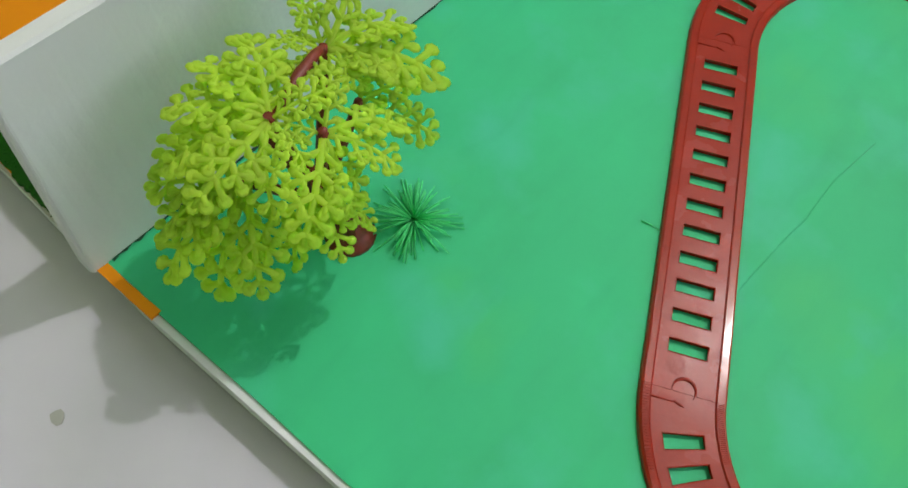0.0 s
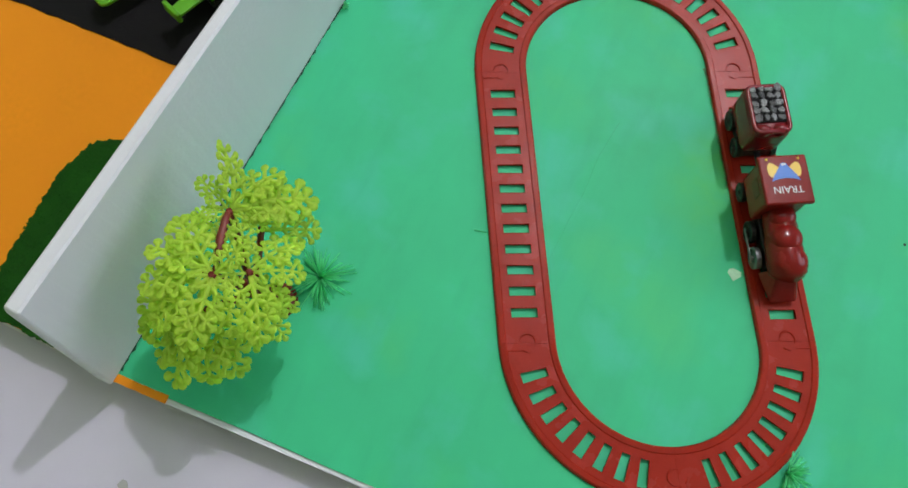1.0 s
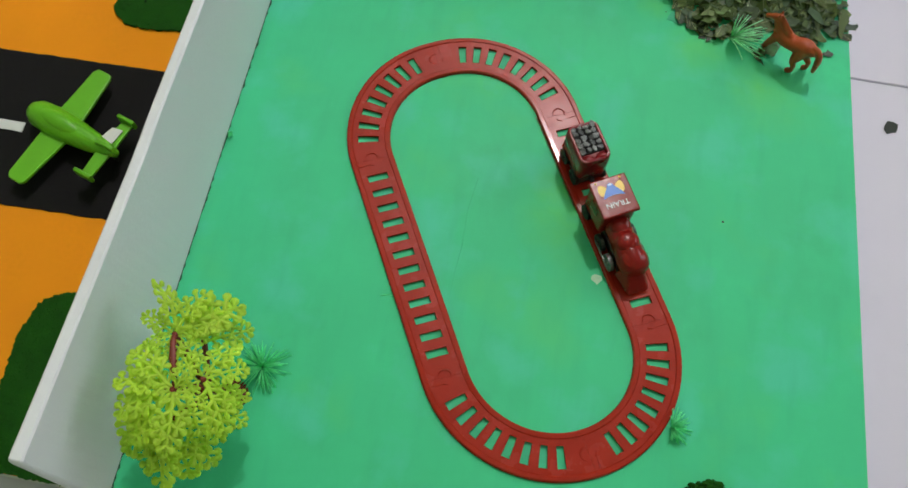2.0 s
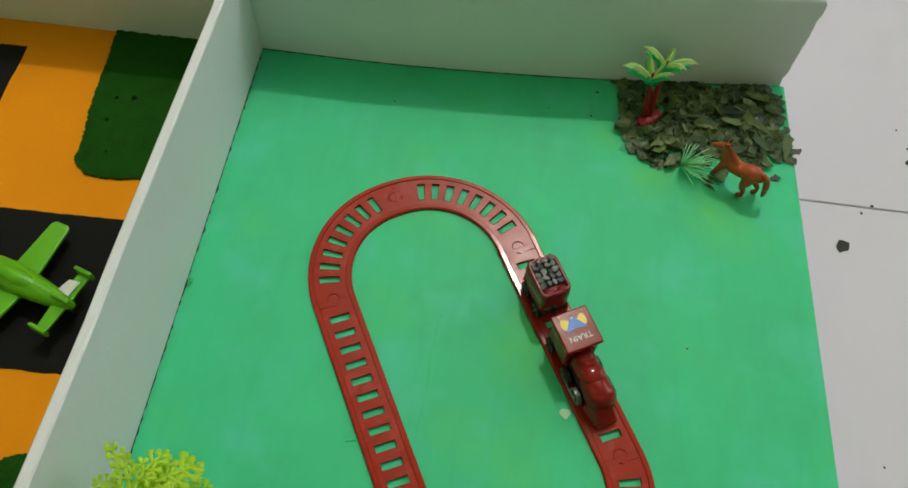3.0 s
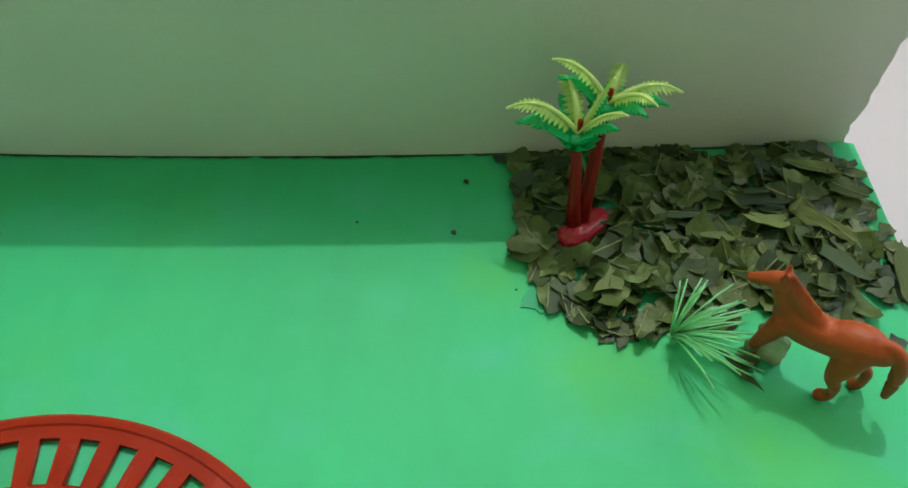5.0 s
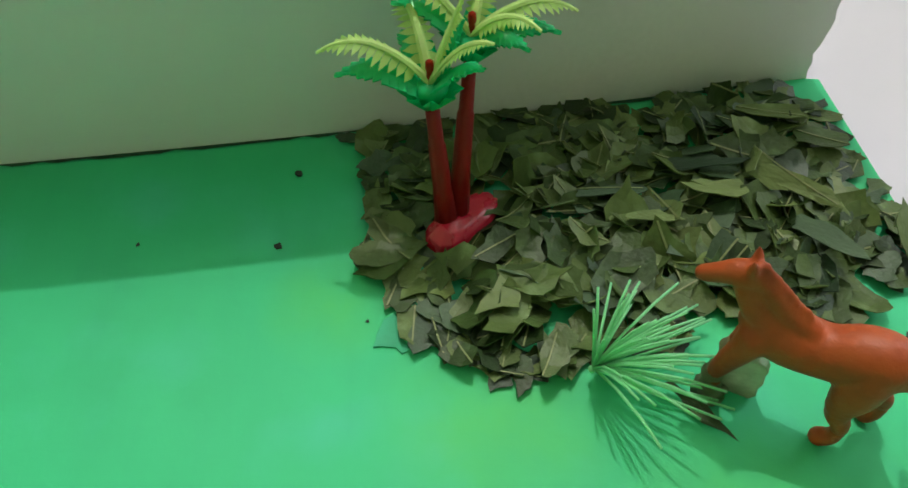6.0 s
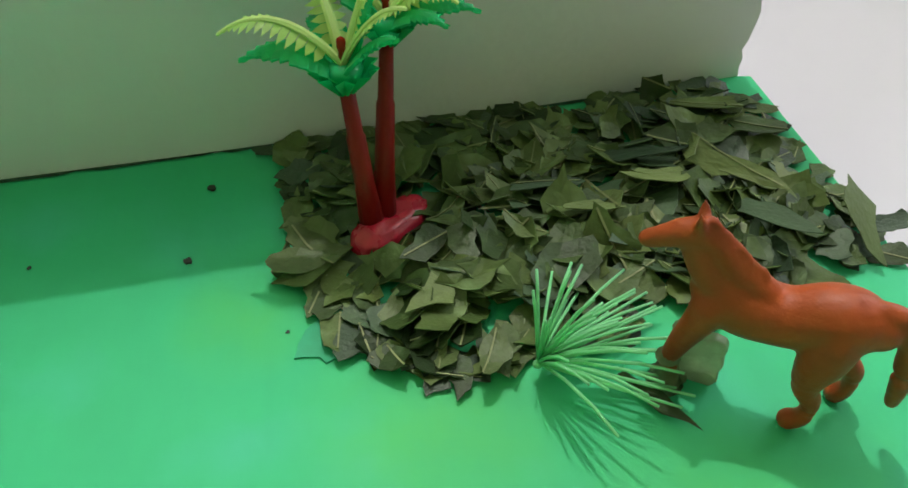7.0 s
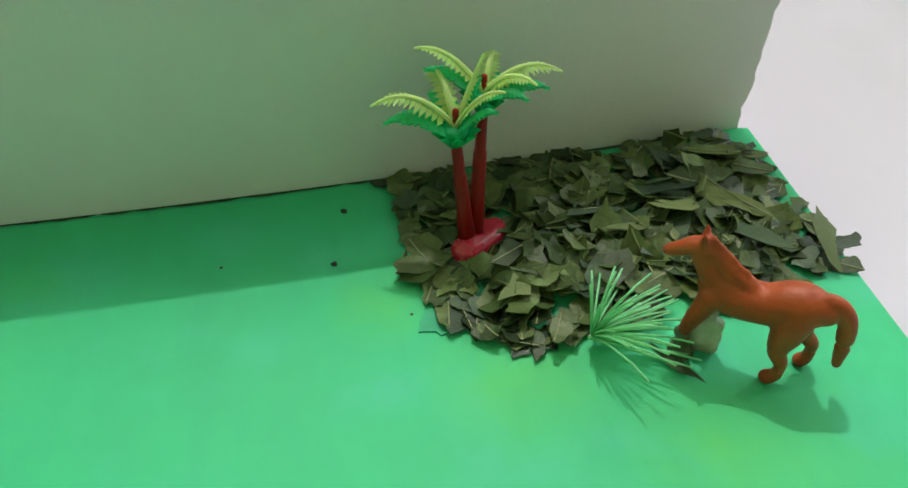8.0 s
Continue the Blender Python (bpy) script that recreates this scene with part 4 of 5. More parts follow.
# large pale scraps on top of the heap
for x, y, z, rx, ry, rz, k, sx, sy in (
        (0.3910, 0.4535, 0.0088, -16, 4, -4, 0, 1.45, 0.95), (0.3725, 0.4450, 0.0086, -14, 6, 6, 1, 1.15, 0.8), (0.4015, 0.4610, 0.0105, -62, 10, 70, 2, 0.9, 0.7), (0.3330, 0.4235, 0.0078, -4, 6, 24, 3, 1.15, 1.1),
        (0.3430, 0.4105, 0.0050, -6, -4, 70, 4, 1.0, 0.8), (0.3055, 0.4415, 0.0038, 6, 8, 10, 5, 0.95, 0.8), (0.4345, 0.4330, 0.0068, 12, -20, 80, 6, 1.9, 0.95), (0.3560, 0.4400, 0.0085, -10, 8, -30, 4, 0.9, 0.8)):
    part_of_mesh("leaf_fragment", pale[k], heap, Matrix.Translation((x - 0.37, y - 0.45, z)) @ pose(0, 0, 0, rx, ry, rz) @ Matrix.Diagonal((sx, sy, 1, 1)))

# ---- the palm ----
def palm_frond(parent, root, tip, rise, width, mat, comb, name, seed, thick=0.0006):
    """A leaf that arches from root to tip; comb: a rib with separate slanting leaflets, else a wide blade with a toothed end."""
    rnd = random.Random(seed)
    root, tip = Vector(root), Vector(tip)
    mid = (root + tip) / 2 + Vector((0, 0, rise))
    along = (tip - root)
    side = along.cross(Vector((0, 0, 1))).normalized()
    curve = lambda t: root * (1 - t) ** 2 + mid * 2 * t * (1 - t) + tip * t * t
    span = lambda t: width * (0.20 + 0.80 * math.sin(math.pi * min(1.0, 0.20 + 0.76 * t)) ** 0.8) * min(1.0, 3.0 * (1.04 - t))
    bm = bmesh.new()
    if comb:
        n = 13
        for i in range(n):
            t = 0.14 + 0.84 * i / n
            for sg in (-1, 1):
                w = span(t) * rnd.uniform(0.86, 1.12)
                a, b = curve(t - 0.026), curve(t + 0.034)
                out = side * sg * w + along.normalized() * (0.45 * w) + Vector((0, 0, -0.34 * w - 0.0004))
                ring = [a, a + out * 0.6, (a + b) / 2 + out * 1.05, b + out * 0.55, b]
                bm.faces.new([bm.verts.new(p) for p in (ring if sg > 0 else ring[::-1])])
        bmesh.ops.solidify(bm, geom=list(bm.faces), thickness=thick)
        tube(bm, [curve(k / 10) for k in range(11)], [0.0013 - 0.0008 * k / 10 for k in range(11)], 6, 0.6)
        return part(name, bm, mat, parent)
    n, rows = 22, []
    for i in range(n + 1):
        t = i / n
        w = span(t) * 1.05
        if t > 0.45 and i % 2:
            w *= 0.80
        p = curve(t)
        down = Vector((0, 0, -0.38 * w))
        slip = along.normalized() * (0.0008 if i % 2 == 0 else 0.0)
        rows.append([bm.verts.new(p - side * w + down + slip), bm.verts.new(p - side * w * 0.5 + down * 0.3), bm.verts.new(p), bm.verts.new(p + side * w * 0.5 + down * 0.3), bm.verts.new(p + side * w + down + slip)])
    for a, b in zip(rows, rows[1:]):
        for k in range(4):
            bm.faces.new((a[k], a[k + 1], b[k + 1], b[k]))
    bmesh.ops.recalc_face_normals(bm, faces=bm.faces)
    bmesh.ops.solidify(bm, geom=list(bm.faces), thickness=thick)
    return part(name, bm, mat, parent)


PALM = Vector((0.3270, 0.4520, 0.0))
palm = thing("toy_palm", PALM, "plastic toy palm with two red trunks standing in the leaf heap", "toy palm", turn=0.0)
# a flat slab with a ridge that runs from the trunks to its low front
bm = bmesh.new()
LONG, WIDE = Vector((0.72, 0.69, 0)), Vector((-0.69, 0.72, 0))
rings = []
SIDES = 12
for grow, height in ((0.97, 0.0003), (1.0, 0.0030), (0.93, 0.0045), (0.62, 0.0062), (0.22, 0.0068)):
    ring = []
    for k in range(SIDES):
        a = 2 * math.pi * (k + 0.5) / SIDES
        u, w = 0.0122 * math.copysign(abs(math.cos(a)) ** 0.75, math.cos(a)), (0.0056 - 0.0009 * math.cos(a)) * math.copysign(abs(math.sin(a)) ** 0.75, math.sin(a))
        p = LONG * (u * grow - 0.0030 * (1 - grow)) + WIDE * w * grow
        ring.append(bm.verts.new((p.x - 0.0002, p.y - 0.0002, height * (1 - 0.10 * math.cos(a)))))
    rings.append(ring)
for a, b in zip(rings, rings[1:]):
    for k in range(SIDES):
        bm.faces.new((a[k], a[(k + 1) % SIDES], b[(k + 1) % SIDES], b[k]))
bm.faces.new(rings[-1]), bm.faces.new(rings[0][::-1])
bmesh.ops.bevel(bm, geom=[e for e in bm.edges if min(v.co.z for v in e.verts) > 0.001], offset=0.0004, segments=2, profile=0.5, affect="EDGES")
part("foot", bm, PINK_RED, palm)
crowns = []
for k, (low, high, top) in enumerate((((0.3222, 0.4500, 0.0050), (0.3190, 0.4572, 0.0408), 0.0016), ((0.3250, 0.4525, 0.0050), (0.3290, 0.4680, 0.0448), 0.0015))):
    a, b = Vector(low) - PALM, Vector(high) - PALM
    bm = bmesh.new()
    tube(bm, [a.lerp(b, t) for t in (0, 0.3, 0.62, 0.64, 1.0)], (0.0030, 0.0023, 0.0021, 0.0018, top), 12)
    part("trunk", bm, PALM_RED, palm, smooth=True)
    part("crown_cup", lathe(bmesh.new(), ((0.0016, -0.0035), (0.0030, -0.0015), (0.0042, 0.0015), (0.0030, 0.0030)), 14, b), PALM_UNDER, palm, smooth=True)
    bm = bmesh.new()
    rings = [[bm.verts.new((b.x + r * (1.0 if q % 2 or not j else 0.74) * math.cos(a), b.y + r * (1.0 if q % 2 or not j else 0.74) * math.sin(a), b.z + h)) for q, a in enumerate(2 * math.pi * q / 24 for q in range(24))] for j, (r, h) in enumerate(((0.0017, -0.0045), (0.0076, 0.0022)))]
    for q in range(24):
        bm.faces.new((rings[0][q], rings[0][(q + 1) % 24], rings[1][(q + 1) % 24], rings[1][q]))
    bmesh.ops.solidify(bm, geom=list(bm.faces), thickness=0.0006)
    part("calyx", bm, PALM_UNDER, palm)
    part("bud", lathe(bmesh.new(), ((0.0010, 0.002), (0.0007, 0.0056), (0.0010, 0.0064), (0.0009, 0.0082), (0.0002, 0.0088)), 10, b), RED, palm, smooth=True)
    crowns.append(b)
FRONDS = [(0, (0.2952, 0.4605, 0.0500), 0.013, 0.0044), (0, (0.3130, 0.4775, 0.0500), 0.015, 0.0038), (0, (0.3270, 0.4590, 0.0655), 0.002, 0.0022), (0, (0.3315, 0.4490, 0.0590), 0.008, 0.0034),
          (1, (0.3090, 0.4720, 0.0610), 0.010, 0.0036), (1, (0.3525, 0.4690, 0.0520), 0.011, 0.0040), (1, (0.3350, 0.4830, 0.0510), 0.011, 0.0034), (1, (0.3430, 0.4600, 0.0535), 0.009, 0.0034)]
for k, (c, tip, rise, width) in enumerate(FRONDS):
    root = crowns[c] + Vector((0, 0, 0.0025))
    tip = Vector(tip) - PALM
    lower = crowns[c] + Vector((0, 0, 0.0005)), tip - (tip - crowns[c]) * 0.16 + Vector((0, 0, -0.0040))
    palm_frond(palm, *lower, rise * 0.78, width * 0.98, PALM_UNDER, False, "under_leaf", 40 + k, 0.0008)
    palm_frond(palm, root, tip, rise, width * 1.0, PALM_TOP, True, "frond", 60 + k)

# ---- the horse figurine: one plain mesh ----
bm = bmesh.new()
SPANS = [
    (((0.002, 0, 0.0275), (0.006, 0, 0.0272), (0.011, 0, 0.0262), (0.018, 0, 0.0240), (0.026, 0, 0.0242), (0.0315, 0, 0.0258), (0.0338, 0, 0.0262)), (0.0046, 0.0064, 0.0068, 0.0060, 0.0064, 0.0058, 0.0040)),
    (((0.0285, 0, 0.0262), (0.0335, 0, 0.0290), (0.0368, 0, 0.0325), (0.0390, 0, 0.0358)), (0.0052, 0.0042, 0.0034, 0.0030)),
    (((0.0235, 0, 0.0278), (0.0285, 0, 0.0310), (0.0330, 0, 0.0348), (0.0372, 0, 0.0384)), (0.0034, 0.0032, 0.0028, 0.0023)),
    (((0.0386, 0, 0.0376), (0.0416, 0, 0.0369), (0.0446, 0, 0.0353), (0.0468, 0, 0.0341), (0.0479, 0, 0.0336)), (0.0032, 0.0029, 0.0023, 0.0020, 0.0019)),
    (((0.0386, 0.0014, 0.0396), (0.0390, 0.0019, 0.0418), (0.0393, 0.0021, 0.0434)), (0.0014, 0.0010, 0.0003)),
    (((0.0386, -0.0014, 0.0396), (0.0390, -0.0019, 0.0418), (0.0393, -0.0021, 0.0434)), (0.0014, 0.0010, 0.0003)),
    (((0.0380, 0, 0.0407), (0.0335, 0, 0.0374), (0.0288, 0, 0.0338), (0.0232, 0, 0.0306)), (0.0009, 0.0011, 0.0011, 0.0008)),
    (((0.0030, 0, 0.0312), (-0.0010, 0, 0.0302), (-0.0046, 0, 0.0262), (-0.0062, 0, 0.0190), (-0.0070, 0, 0.0100)), (0.0020, 0.0024, 0.0026, 0.0025, 0.0014)),
    (((0.0085, 0.0026, 0.0250), (0.0095, 0.0038, 0.0205), (0.0104, 0.0044, 0.0160), (0.0102, 0.0046, 0.0125), (0.0082, 0.0046, 0.0092), (0.0078, 0.0044, 0.0060), (0.0084, 0.0043, 0.0034), (0.0104, 0.0042, 0.0017)), (0.0050, 0.0047, 0.0036, 0.0027, 0.0021, 0.0018, 0.0020, 0.0023)),
    (((0.0060, -0.0026, 0.0250), (0.0056, -0.0038, 0.0205), (0.0050, -0.0044, 0.0160), (0.0032, -0.0048, 0.0125), (0.0004, -0.0050, 0.0098), (-0.0002, -0.0053, 0.0060), (0.0002, -0.0055, 0.0034), (0.0014, -0.0056, 0.0016)), (0.0050, 0.0045, 0.0034, 0.0026, 0.0021, 0.0018, 0.0020, 0.0023)),
    (((0.0325, 0.0028, 0.0240), (0.0342, 0.0038, 0.0195), (0.0358, 0.0041, 0.0155), (0.0368, 0.0042, 0.0120), (0.0374, 0.0040, 0.0090), (0.0366, 0.0036, 0.0058), (0.0362, 0.0032, 0.0016)), (0.0040, 0.0031, 0.0026, 0.0022, 0.0018, 0.0016, 0.0017)),
    (((0.0315, -0.0028, 0.0240), (0.0326, -0.0038, 0.0195), (0.0338, -0.0041, 0.0155), (0.0348, -0.0042, 0.0120), (0.0354, -0.0038, 0.0085), (0.0354, -0.0034, 0.0050), (0.0354, -0.0030, 0.0014)), (0.0040, 0.0031, 0.0025, 0.0020, 0.0017, 0.0015, 0.0016)),
]


def smooth_span(points, radii):
    """Four times as many stations along a soft curve."""
    rows = [Vector((*p, r)) for p, r in zip(points, radii)]
    out = []
    for i in range(len(rows) - 1):
        p0, p1, p2, p3 = rows[max(0, i - 1)], rows[i], rows[i + 1], rows[min(len(rows) - 1, i + 2)]
        for t in (0.0, 0.25, 0.5, 0.75):
            out.append(0.5 * (2 * p1 + (p2 - p0) * t + (2 * p0 - 5 * p1 + 4 * p2 - p3) * t * t + (3 * p1 - p0 - 3 * p2 + p3) * t ** 3))
    out.append(rows[-1])
    return [tuple(v[:3]) for v in out], [max(0.0003, v[3]) for v in out]


for points, radii in SPANS:
    points = [(0.0395 - (0.0395 - x) * 0.89, y, z) for x, y, z in points]
    radii = [r * 0.94 for r in radii]
    tube(bm, *smooth_span(points, radii), 24)
    if len(points) == 4 and radii[0] < 0.0015:
        for k in range(17):
            f = k / 16 * 2.7
            a, b = Vector(points[int(f)]), Vector(points[min(3, int(f) + 1)])
            p = a.lerp(b, f - int(f))
            tube(bm, (p, p + Vector((-0.0009, 0.0005 * (-1) ** k, 0.0010 + 0.0006 * rnd.random()))), (0.0010, 0.0006), 8)
    for p, r in ((points[0], radii[0]), (points[-1], radii[-1])):
        blob(bm, p, (r, r, r), 2)
horse = mesh_object("horse_figurine", bm, HORSE, True)
horse.matrix_world = pose(0.4095, 0.3853, 0.0, 0, 0, math.degrees(math.atan2(0.507, -0.862)))
mod = horse.modifiers.new("remesh", "REMESH")
mod.mode, mod.voxel_size, mod.use_smooth_shade = "VOXEL", 0.0005, True
mod = horse.modifiers.new("smooth", "SMOOTH")
mod.factor, mod.iterations = 0.5, 6
tagged(horse, "orange-brown plastic horse figurine standing beside the leaf heap", "figurine")
# clear glue that sheathes the forelegs and holds them upright
lump = thing("glue_lump", (0.4095, 0.3853, 0.0), "clear grey-green glue holding up the horse's forelegs", "glue", turn=math.degrees(math.atan2(0.507, -0.862)))
for y in (0.0041, -0.0041):
    bm = bmesh.new()
    x = 0.0006 if y > 0 else -0.0012
    tube(bm, ((0.0366 + x, y, 0.0118), (0.0372 + x, y * 0.98, 0.0090), (0.0368 + x, y * 0.88, 0.0055), (0.0364 + x, y * 0.80, 0.0016), (0.0364 + x, y * 0.80, 0.0004)), (0.0019, 0.0025, 0.0023, 0.0026, 0.0038), 12)
    part("sheath", bm, GLUE, lump, smooth=True)
rnd = random.Random(61)
edge = [(0.0372, 0.0002), (0.0375, 0.0060), (0.0362, 0.0112), (0.0335, 0.0128), (0.0305, 0.0138), (0.0282, 0.0132)]
edge += [(0.0276 + rnd.uniform(-0.0006, 0.0006), 0.0120 - 0.0014 * k) for k in range(8)] + [(0.0285, 0.0002)]
bm = prism(bmesh.new(), edge, -0.0012, 0.0012)
bmesh.ops.rotate(bm, verts=bm.verts, matrix=Matrix.Rotation(radians(90), 3, "X"))
bmesh.ops.bevel(bm, geom=list(bm.edges), offset=0.0004, segments=2, profile=0.5, affect="EDGES")
part("web", bm, GLUE, lump)
bm = bmesh.new()
for k in range(14):
    blob(bm, (rnd.uniform(0.0275, 0.0385), rnd.uniform(-0.0050, 0.0050), 0.0008), (rnd.uniform(0.0012, 0.0026), rnd.uniform(0.0010, 0.0022), rnd.uniform(0.0008, 0.0020)), 2)
part("pool", bm, GLUE, lump, smooth=True)

outline = wobbly([(0.3035, 0.4175), (0.3100, 0.4160), (0.3170, 0.4190), (0.3180, 0.4280), (0.3120, 0.4300), (0.3060, 0.4255)], 0.0008, 0.002, 71)
tagged(mesh_object("glue_stain", prism(bmesh.new(), outline, 0.00005, 0.0005), GLUE_STAIN), "smooth bluish-green patch of dried glue on the sheet", "glue", kind="structure")
bm = bmesh.new()
rnd = random.Random(66)
rows = [[bm.verts.new((-0.0085 + 0.0030 * i + rnd.uniform(-0.0008, 0.0008), 0.4700 + 0.0024 * j + rnd.uniform(-0.0006, 0.0006), 0.0962 - 0.0006 * abs(i - 4) + 0.0022 * math.sin(1.3 * i + 0.9 * j) ** 2 + rnd.uniform(0, 0.0012))) for j in range(10)] for i in range(8)]
for a, b in zip(rows, rows[1:]):
    for j in range(9):
        bm.faces.new((a[j], b[j], b[j + 1], a[j + 1]))
bmesh.ops.solidify(bm, geom=list(bm.faces), thickness=0.0002)
tagged(mesh_object("clear_tape", bm, TAPE, True), "crumpled clear tape joining the foam walls at their corner", "tape")

# ---- the toy aeroplane on the black road ----
F_PLANE = math.degrees(math.atan2(0.023, -0.068))
plane = thing("toy_aeroplane", (-0.1010, 0.2325, 0.0009), "bright green plastic toy aeroplane parked on the black road", "toy aeroplane", turn=F_PLANE)
bm = bmesh.new()
tube(bm, ((0.0365, 0, 0.0125), (0.0350, 0, 0.0125), (0.0290, 0, 0.0130), (0.0160, 0, 0.0135), (0.0, 0, 0.0135), (-0.0180, 0, 0.0145), (-0.0330, 0, 0.0160), (-0.0400, 0, 0.0170)), (0.0030, 0.0068, 0.0098, 0.0108, 0.0100, 0.0078, 0.0048, 0.0026), 20)
part("fuselage", bm, PLANE_GREEN, plane, smooth=True)
part("canopy", blob(bmesh.new(), (0.0080, 0, 0.0190), (0.0200, 0.0068, 0.0068), 3), PLANE_GREEN, plane, smooth=True)
for sg in (-1, 1):
    bm = prism(bmesh.new(), [(0.0195, sg * 0.006), (0.0185, sg * 0.0460), (0.0160, sg * 0.0495), (0.0060, sg * 0.0500), (0.0035, sg * 0.0470), (-0.0015, sg * 0.006)], 0.0108, 0.0138)
    bmesh.ops.bevel(bm, geom=list(bm.edges), offset=0.0011, segments=2, profile=0.5, affect="EDGES")
    part("wing", bm, PLANE_GREEN, plane)
    bm = prism(bmesh.new(), [(-0.0260, sg * 0.003), (-0.0275, sg * 0.0220), (-0.0360, sg * 0.0235), (-0.0365, sg * 0.003)], 0.0150, 0.0172)
    bmesh.ops.bevel(bm, geom=list(bm.edges), offset=0.0007, segments=2, profile=0.5, affect="EDGES")
    stab = part("tailplane", bm, PLANE_GREEN, plane)
    part("end_fin", box(bmesh.new(), (0.0140, 0.0030, 0.0085), (-0.0310, sg * 0.0238, 0.0175), 0.0011), PLANE_GREEN, stab)
    part("wheel", blob(bmesh.new(), (0.012, sg * 0.009, 0.0040), (0.0040, 0.0018, 0.0040), 2), BLACK, plane)
part("belly", blob(bmesh.new(), (-0.004, 0, 0.0080), (0.0230, 0.0070, 0.0050), 3), RED, plane, "red plastic belly", smooth=True)
part("propeller_boss", lathe(bmesh.new(), ((0.0030, 0.0), (0.0024, 0.0020), (0.0004, 0.0030)), 12, (0, 0, 0)), PLANE_GREEN, plane).matrix_basis = pose(0.0365, 0, 0.0125, 0, 90, 0)
bm = prism(bmesh.new(), [(-0.0150, 0.0150), (-0.0260, 0.0235), (-0.0340, 0.0262), (-0.0400, 0.0250), (-0.0425, 0.0190), (-0.0400, 0.0150)], -0.0016, 0.0016)
bmesh.ops.rotate(bm, verts=bm.verts, matrix=Matrix.Rotation(radians(90), 3, "X"))
bmesh.ops.bevel(bm, geom=list(bm.edges), offset=0.0010, segments=2, profile=0.5, affect="EDGES")
part("tail_fin", bm, PLANE_GREEN, plane)
part("tail_wheel", blob(bmesh.new(), (-0.0330, 0, 0.0070), (0.0028, 0.0014, 0.0070), 2), BLACK, plane)
part("paper_tag", prism(bmesh.new(), [(-0.0230, -0.0045), (-0.0255, -0.0150), (-0.0335, -0.0165), (-0.0330, -0.0045)], 0.0178, 0.0182), WHITE_PRINT, plane, "small white paper tag")

# red toy beyond the back wall
red_toy = thing("red_toy", (0.3500, 0.640, 0.0), "small red plastic toy on the black road", "toy")
bm = bmesh.new()
a = [bm.verts.new(p) for p in ((-0.004, -0.008, 0), (0.005, -0.008, 0), (0.010, 0.02, 0), (-0.008, 0.02, 0))]
b = [bm.verts.new(p) for p in ((-0.004, -0.006, 0.012), (0.004, -0.006, 0.012), (0.009, 0.02, 0.02), (-0.007, 0.02, 0.02))]
bm.faces.new(a[::-1]), bm.faces.new(b)
for k in range(4):
    bm.faces.new((a[k], a[(k + 1) % 4], b[(k + 1) % 4], b[k]))
bmesh.ops.bevel(bm, geom=list(bm.edges), offset=0.0012, segments=2, profile=0.5, affect="EDGES")
RED_BRIGHT = material("bright_red_plastic", (0.62, 0.02, 0.012), 0.35, vary=0.1)
part("body", bm, RED_BRIGHT, red_toy)
for x in (-0.0032, 0.0038):
    part("leg", box(bmesh.new(), (0.0022, 0.008, 0.006), (x, -0.0115, 0.003), 0.0006), RED_BRIGHT, red_toy)

# dark leafy clump by the front edge
clump = thing("shrub_clump", (0.362, 0.066, 0.0), "dark green fuzzy shrub clump on the green sheet", "shrub")
rnd = random.Random(15)
bm = bmesh.new()
for i in range(160):
    a, e, r = rnd.uniform(0, 6.28), rnd.uniform(0, 1.5), 0.017
    blob(bm, (r * math.cos(a) * math.cos(e), 0.8 * r * math.sin(a) * math.cos(e), 0.001 + 0.8 * r * math.sin(e)), (rnd.uniform(0.0015, 0.003), rnd.uniform(0.0012, 0.002), rnd.uniform(0.001, 0.002)), 1)
tagged(part("foliage", bm, TURF, clump), kind="stuff")
part("core", blob(bmesh.new(), (0, 0, 0.002), (0.016, 0.0125, 0.012), 3), TURF, clump)

# ---- small bits ----
def crumb(x, y, z, size, label, flat=0.35, mat=CRUMB):
    rnd = random.Random(int(x * 1e5) + int(y * 1e5))
    n = 9
    ring = [(size * rnd.uniform(0.55, 1.1) * math.cos(a), size * rnd.uniform(0.55, 1.1) * math.sin(a)) for a in (2 * math.pi * k / n for k in range(n))]
    ob = mesh_object("crumb", prism(bmesh.new(), ring, 0.0, size * flat), mat)
    ob.location = (x, y, z + 0.0001)
    return tagged(ob, label, "crumb", "scattered crumbs")


for x, y, s in ((0.284, 0.474, 0.0013), (0.303, 0.473, 0.0024), (0.280, 0.449, 0.0012), (0.302, 0.425, 0.0005), (0.311, 0.426, 0.0011), (0.357, 0.256, 0.0010), (0.120, 0.440, 0.0008), (0.245, 0.452, 0.0006)):
    crumb(x, y, 0.0, s, "dark leaf crumb on the green sheet")
for x, y, s in ((0.4818, 0.3656, 0.0062), (0.5082, 0.4066, 0.0018), (0.4994, 0.3988, 0.0014), (0.5434, 0.4535, 0.0034), (0.5444, 0.4682, 0.0013), (0.5375, 0.4867, 0.0010), (0.5209, 0.2415, 0.0012), (0.4936, 0.1966, 0.0010)):
    crumb(x, y, FLOOR, s, "dark leaf crumb on the white tiles", 0.15)
# two flat grey marks on the tiles, in the grout colour
for x, y, s in ((0.0262, -0.0433, 0.0032), (0.0543, -0.0559, 0.0008)):
    crumb(x, y, FLOOR, s, "flat grey mark on the white tiles", 0.1, GROUT)
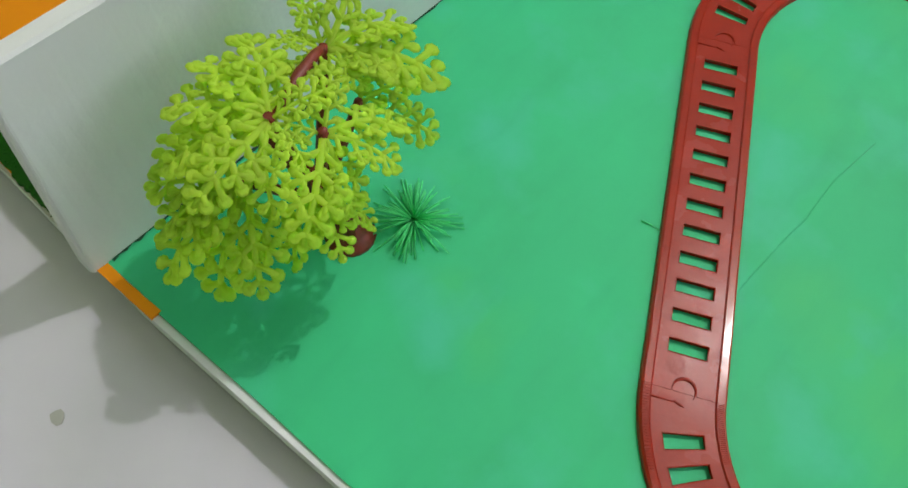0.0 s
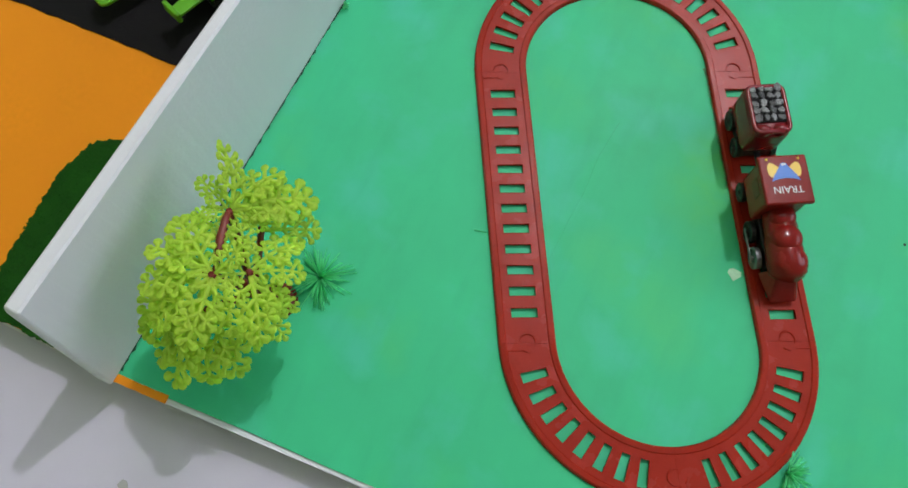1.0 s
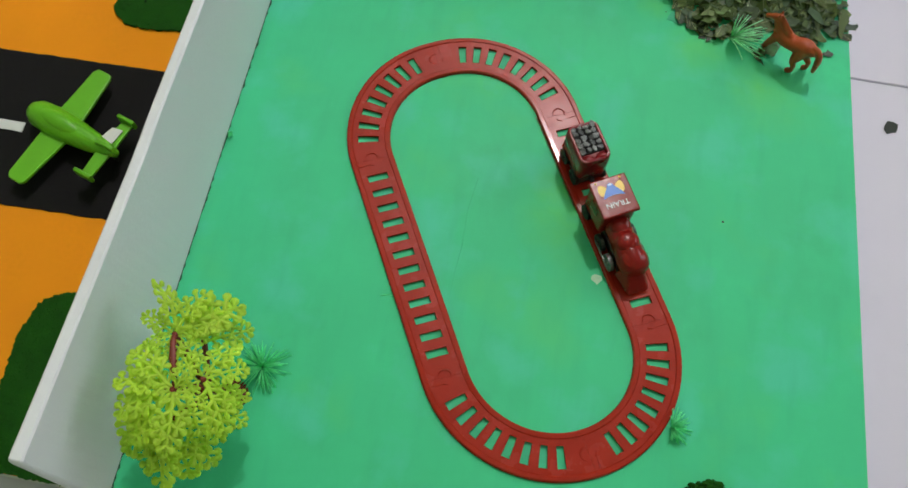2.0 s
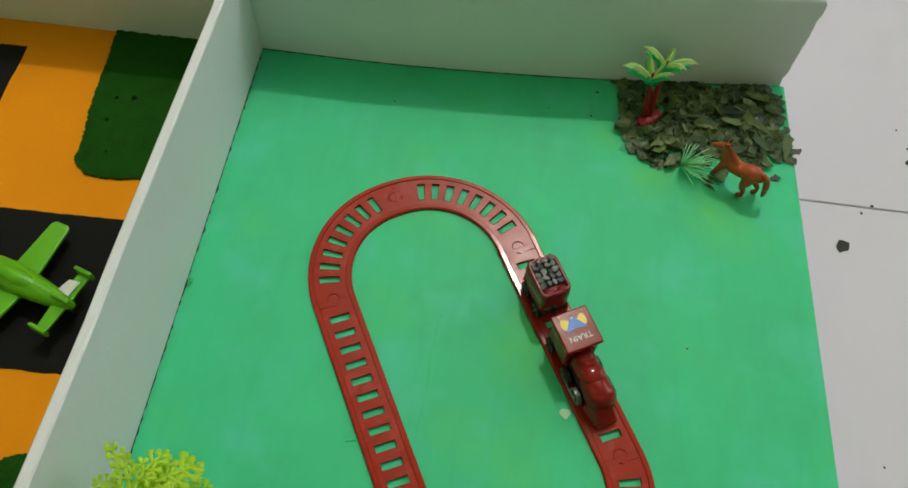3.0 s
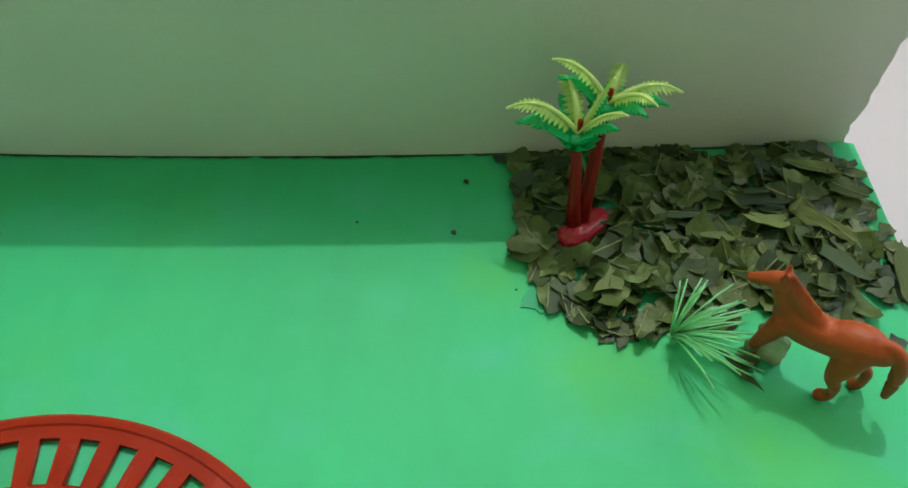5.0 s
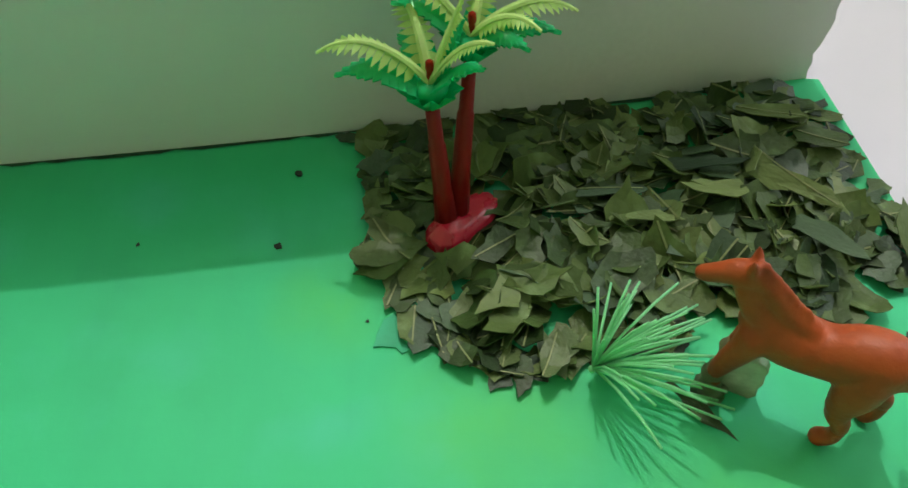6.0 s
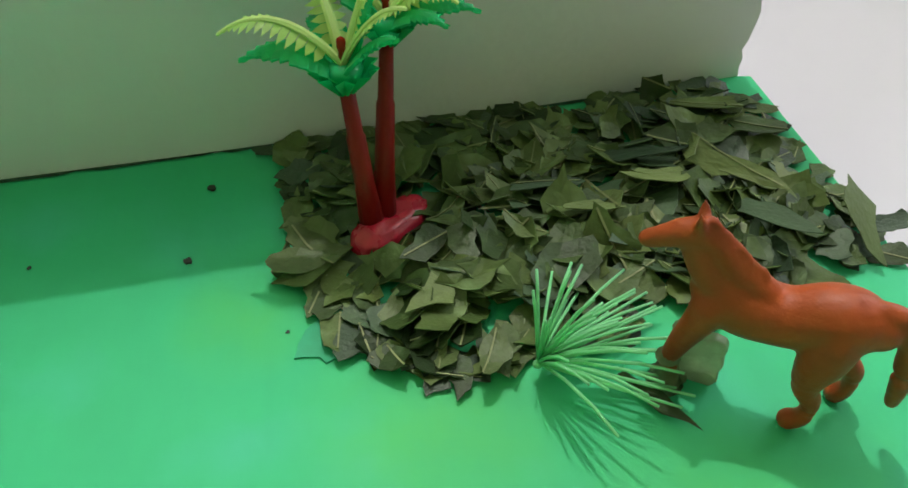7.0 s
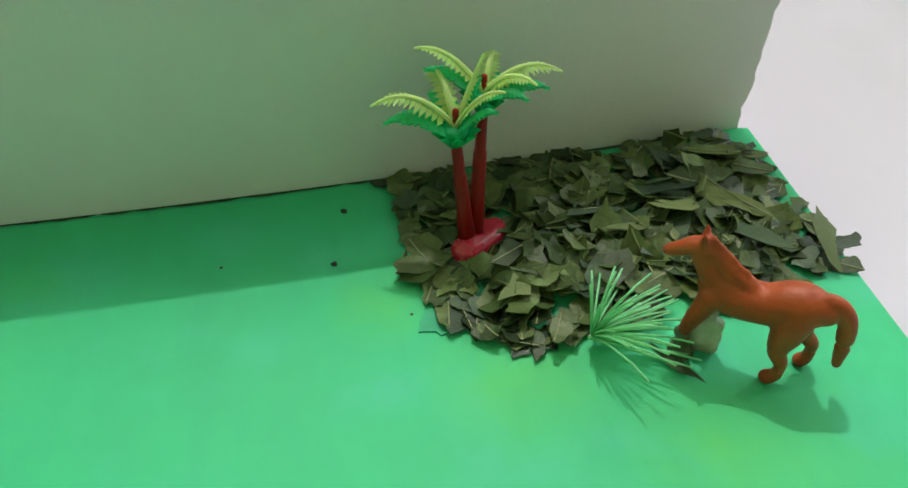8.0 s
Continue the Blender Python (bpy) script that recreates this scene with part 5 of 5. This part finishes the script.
crumb(0.276, 0.198, 0.0, 0.0042, "pale smear of glue beside the track", 0.06, SMEAR)
bm = bmesh.new()
for i in range(46):
    p = on_track("east", -0.085 + 0.0017 * i, -0.0156 - 0.0008 * rnd.random())
    blob(bm, (p.x, p.y, 0.0004), (rnd.uniform(4, 10) * 1e-4, rnd.uniform(4, 9) * 1e-4, 0.0006), 1)
tagged(mesh_object("glue_line", bm, GLUE, True), "shiny dried glue along the track's inner edge", "glue", kind="stuff")

# a wrinkle in the green sheet inside the oval, and stray bristles
bm = bmesh.new()
tube(bm, [(x, y, -0.00014) for x, y in ((0.176, 0.140), (0.180, 0.160), (0.1805, 0.185), (0.182, 0.205), (0.181, 0.230), (0.184, 0.257))], (0.0002, 0.0004, 0.00036, 0.00042, 0.00036, 0.0002), 8)
tagged(mesh_object("sheet_wrinkle", bm, GREEN, True), "fine raised wrinkle in the green sheet", "wrinkle", kind="structure")
for x, y, a in ((0.139, 0.160, 10), (0.322, 0.120, 60), (0.330, 0.112, 20)):
    ob = mesh_object("stray_bristle", tube(bmesh.new(), ((-0.004, 0, 0.0004), (0, 0.0004, 0.0006), (0.004, 0, 0.0004)), (0.0003, 0.0003, 0.0002), 6), BLADE_DEEP, True)
    ob.matrix_world = pose(x, y, 0, 0, 0, a)
    tagged(ob, "stray dark green bristle beside the track", "bristle", "stray bristles")
# holes in the turf, their shaded inside drawn as flat dark discs
for x, y, s in ((-0.102, 0.408, 0.0022), (-0.088, 0.410, 0.0024), (-0.103, 0.386, 0.0022), (-0.093, 0.356, 0.0013)):
    crumb(x, y, 0.0024, s, "dark disc drawn for a hole in the turf mat", 0.2, HOLE)

# ---- floor tiles ----
me = bpy.data.meshes.new("tile")
bm = box(bmesh.new(), (0.5991, 0.5991, 0.008), (0, 0, -0.004), 0.0008, 1)
bm.to_mesh(me), bm.free()
me.materials.append(TILE)
for i in range(-3, 5):
    for j in range(-3, 5):
        x0, x1 = max(-1.798, -0.28 + 0.6 * i), min(2.398, 0.32 + 0.6 * i)
        y0, y1 = max(-1.878, -0.195 + 0.6 * j), min(2.478, 0.405 + 0.6 * j)
        if x1 - x0 > 0.02 and y1 - y0 > 0.02:
            part_of_mesh("tile", me, floor, pose(0.5 * (x0 + x1), 0.5 * (y0 + y1), FLOOR) @ Matrix.Diagonal(((x1 - x0) / 0.6, (y1 - y0) / 0.6, 1, 1)))
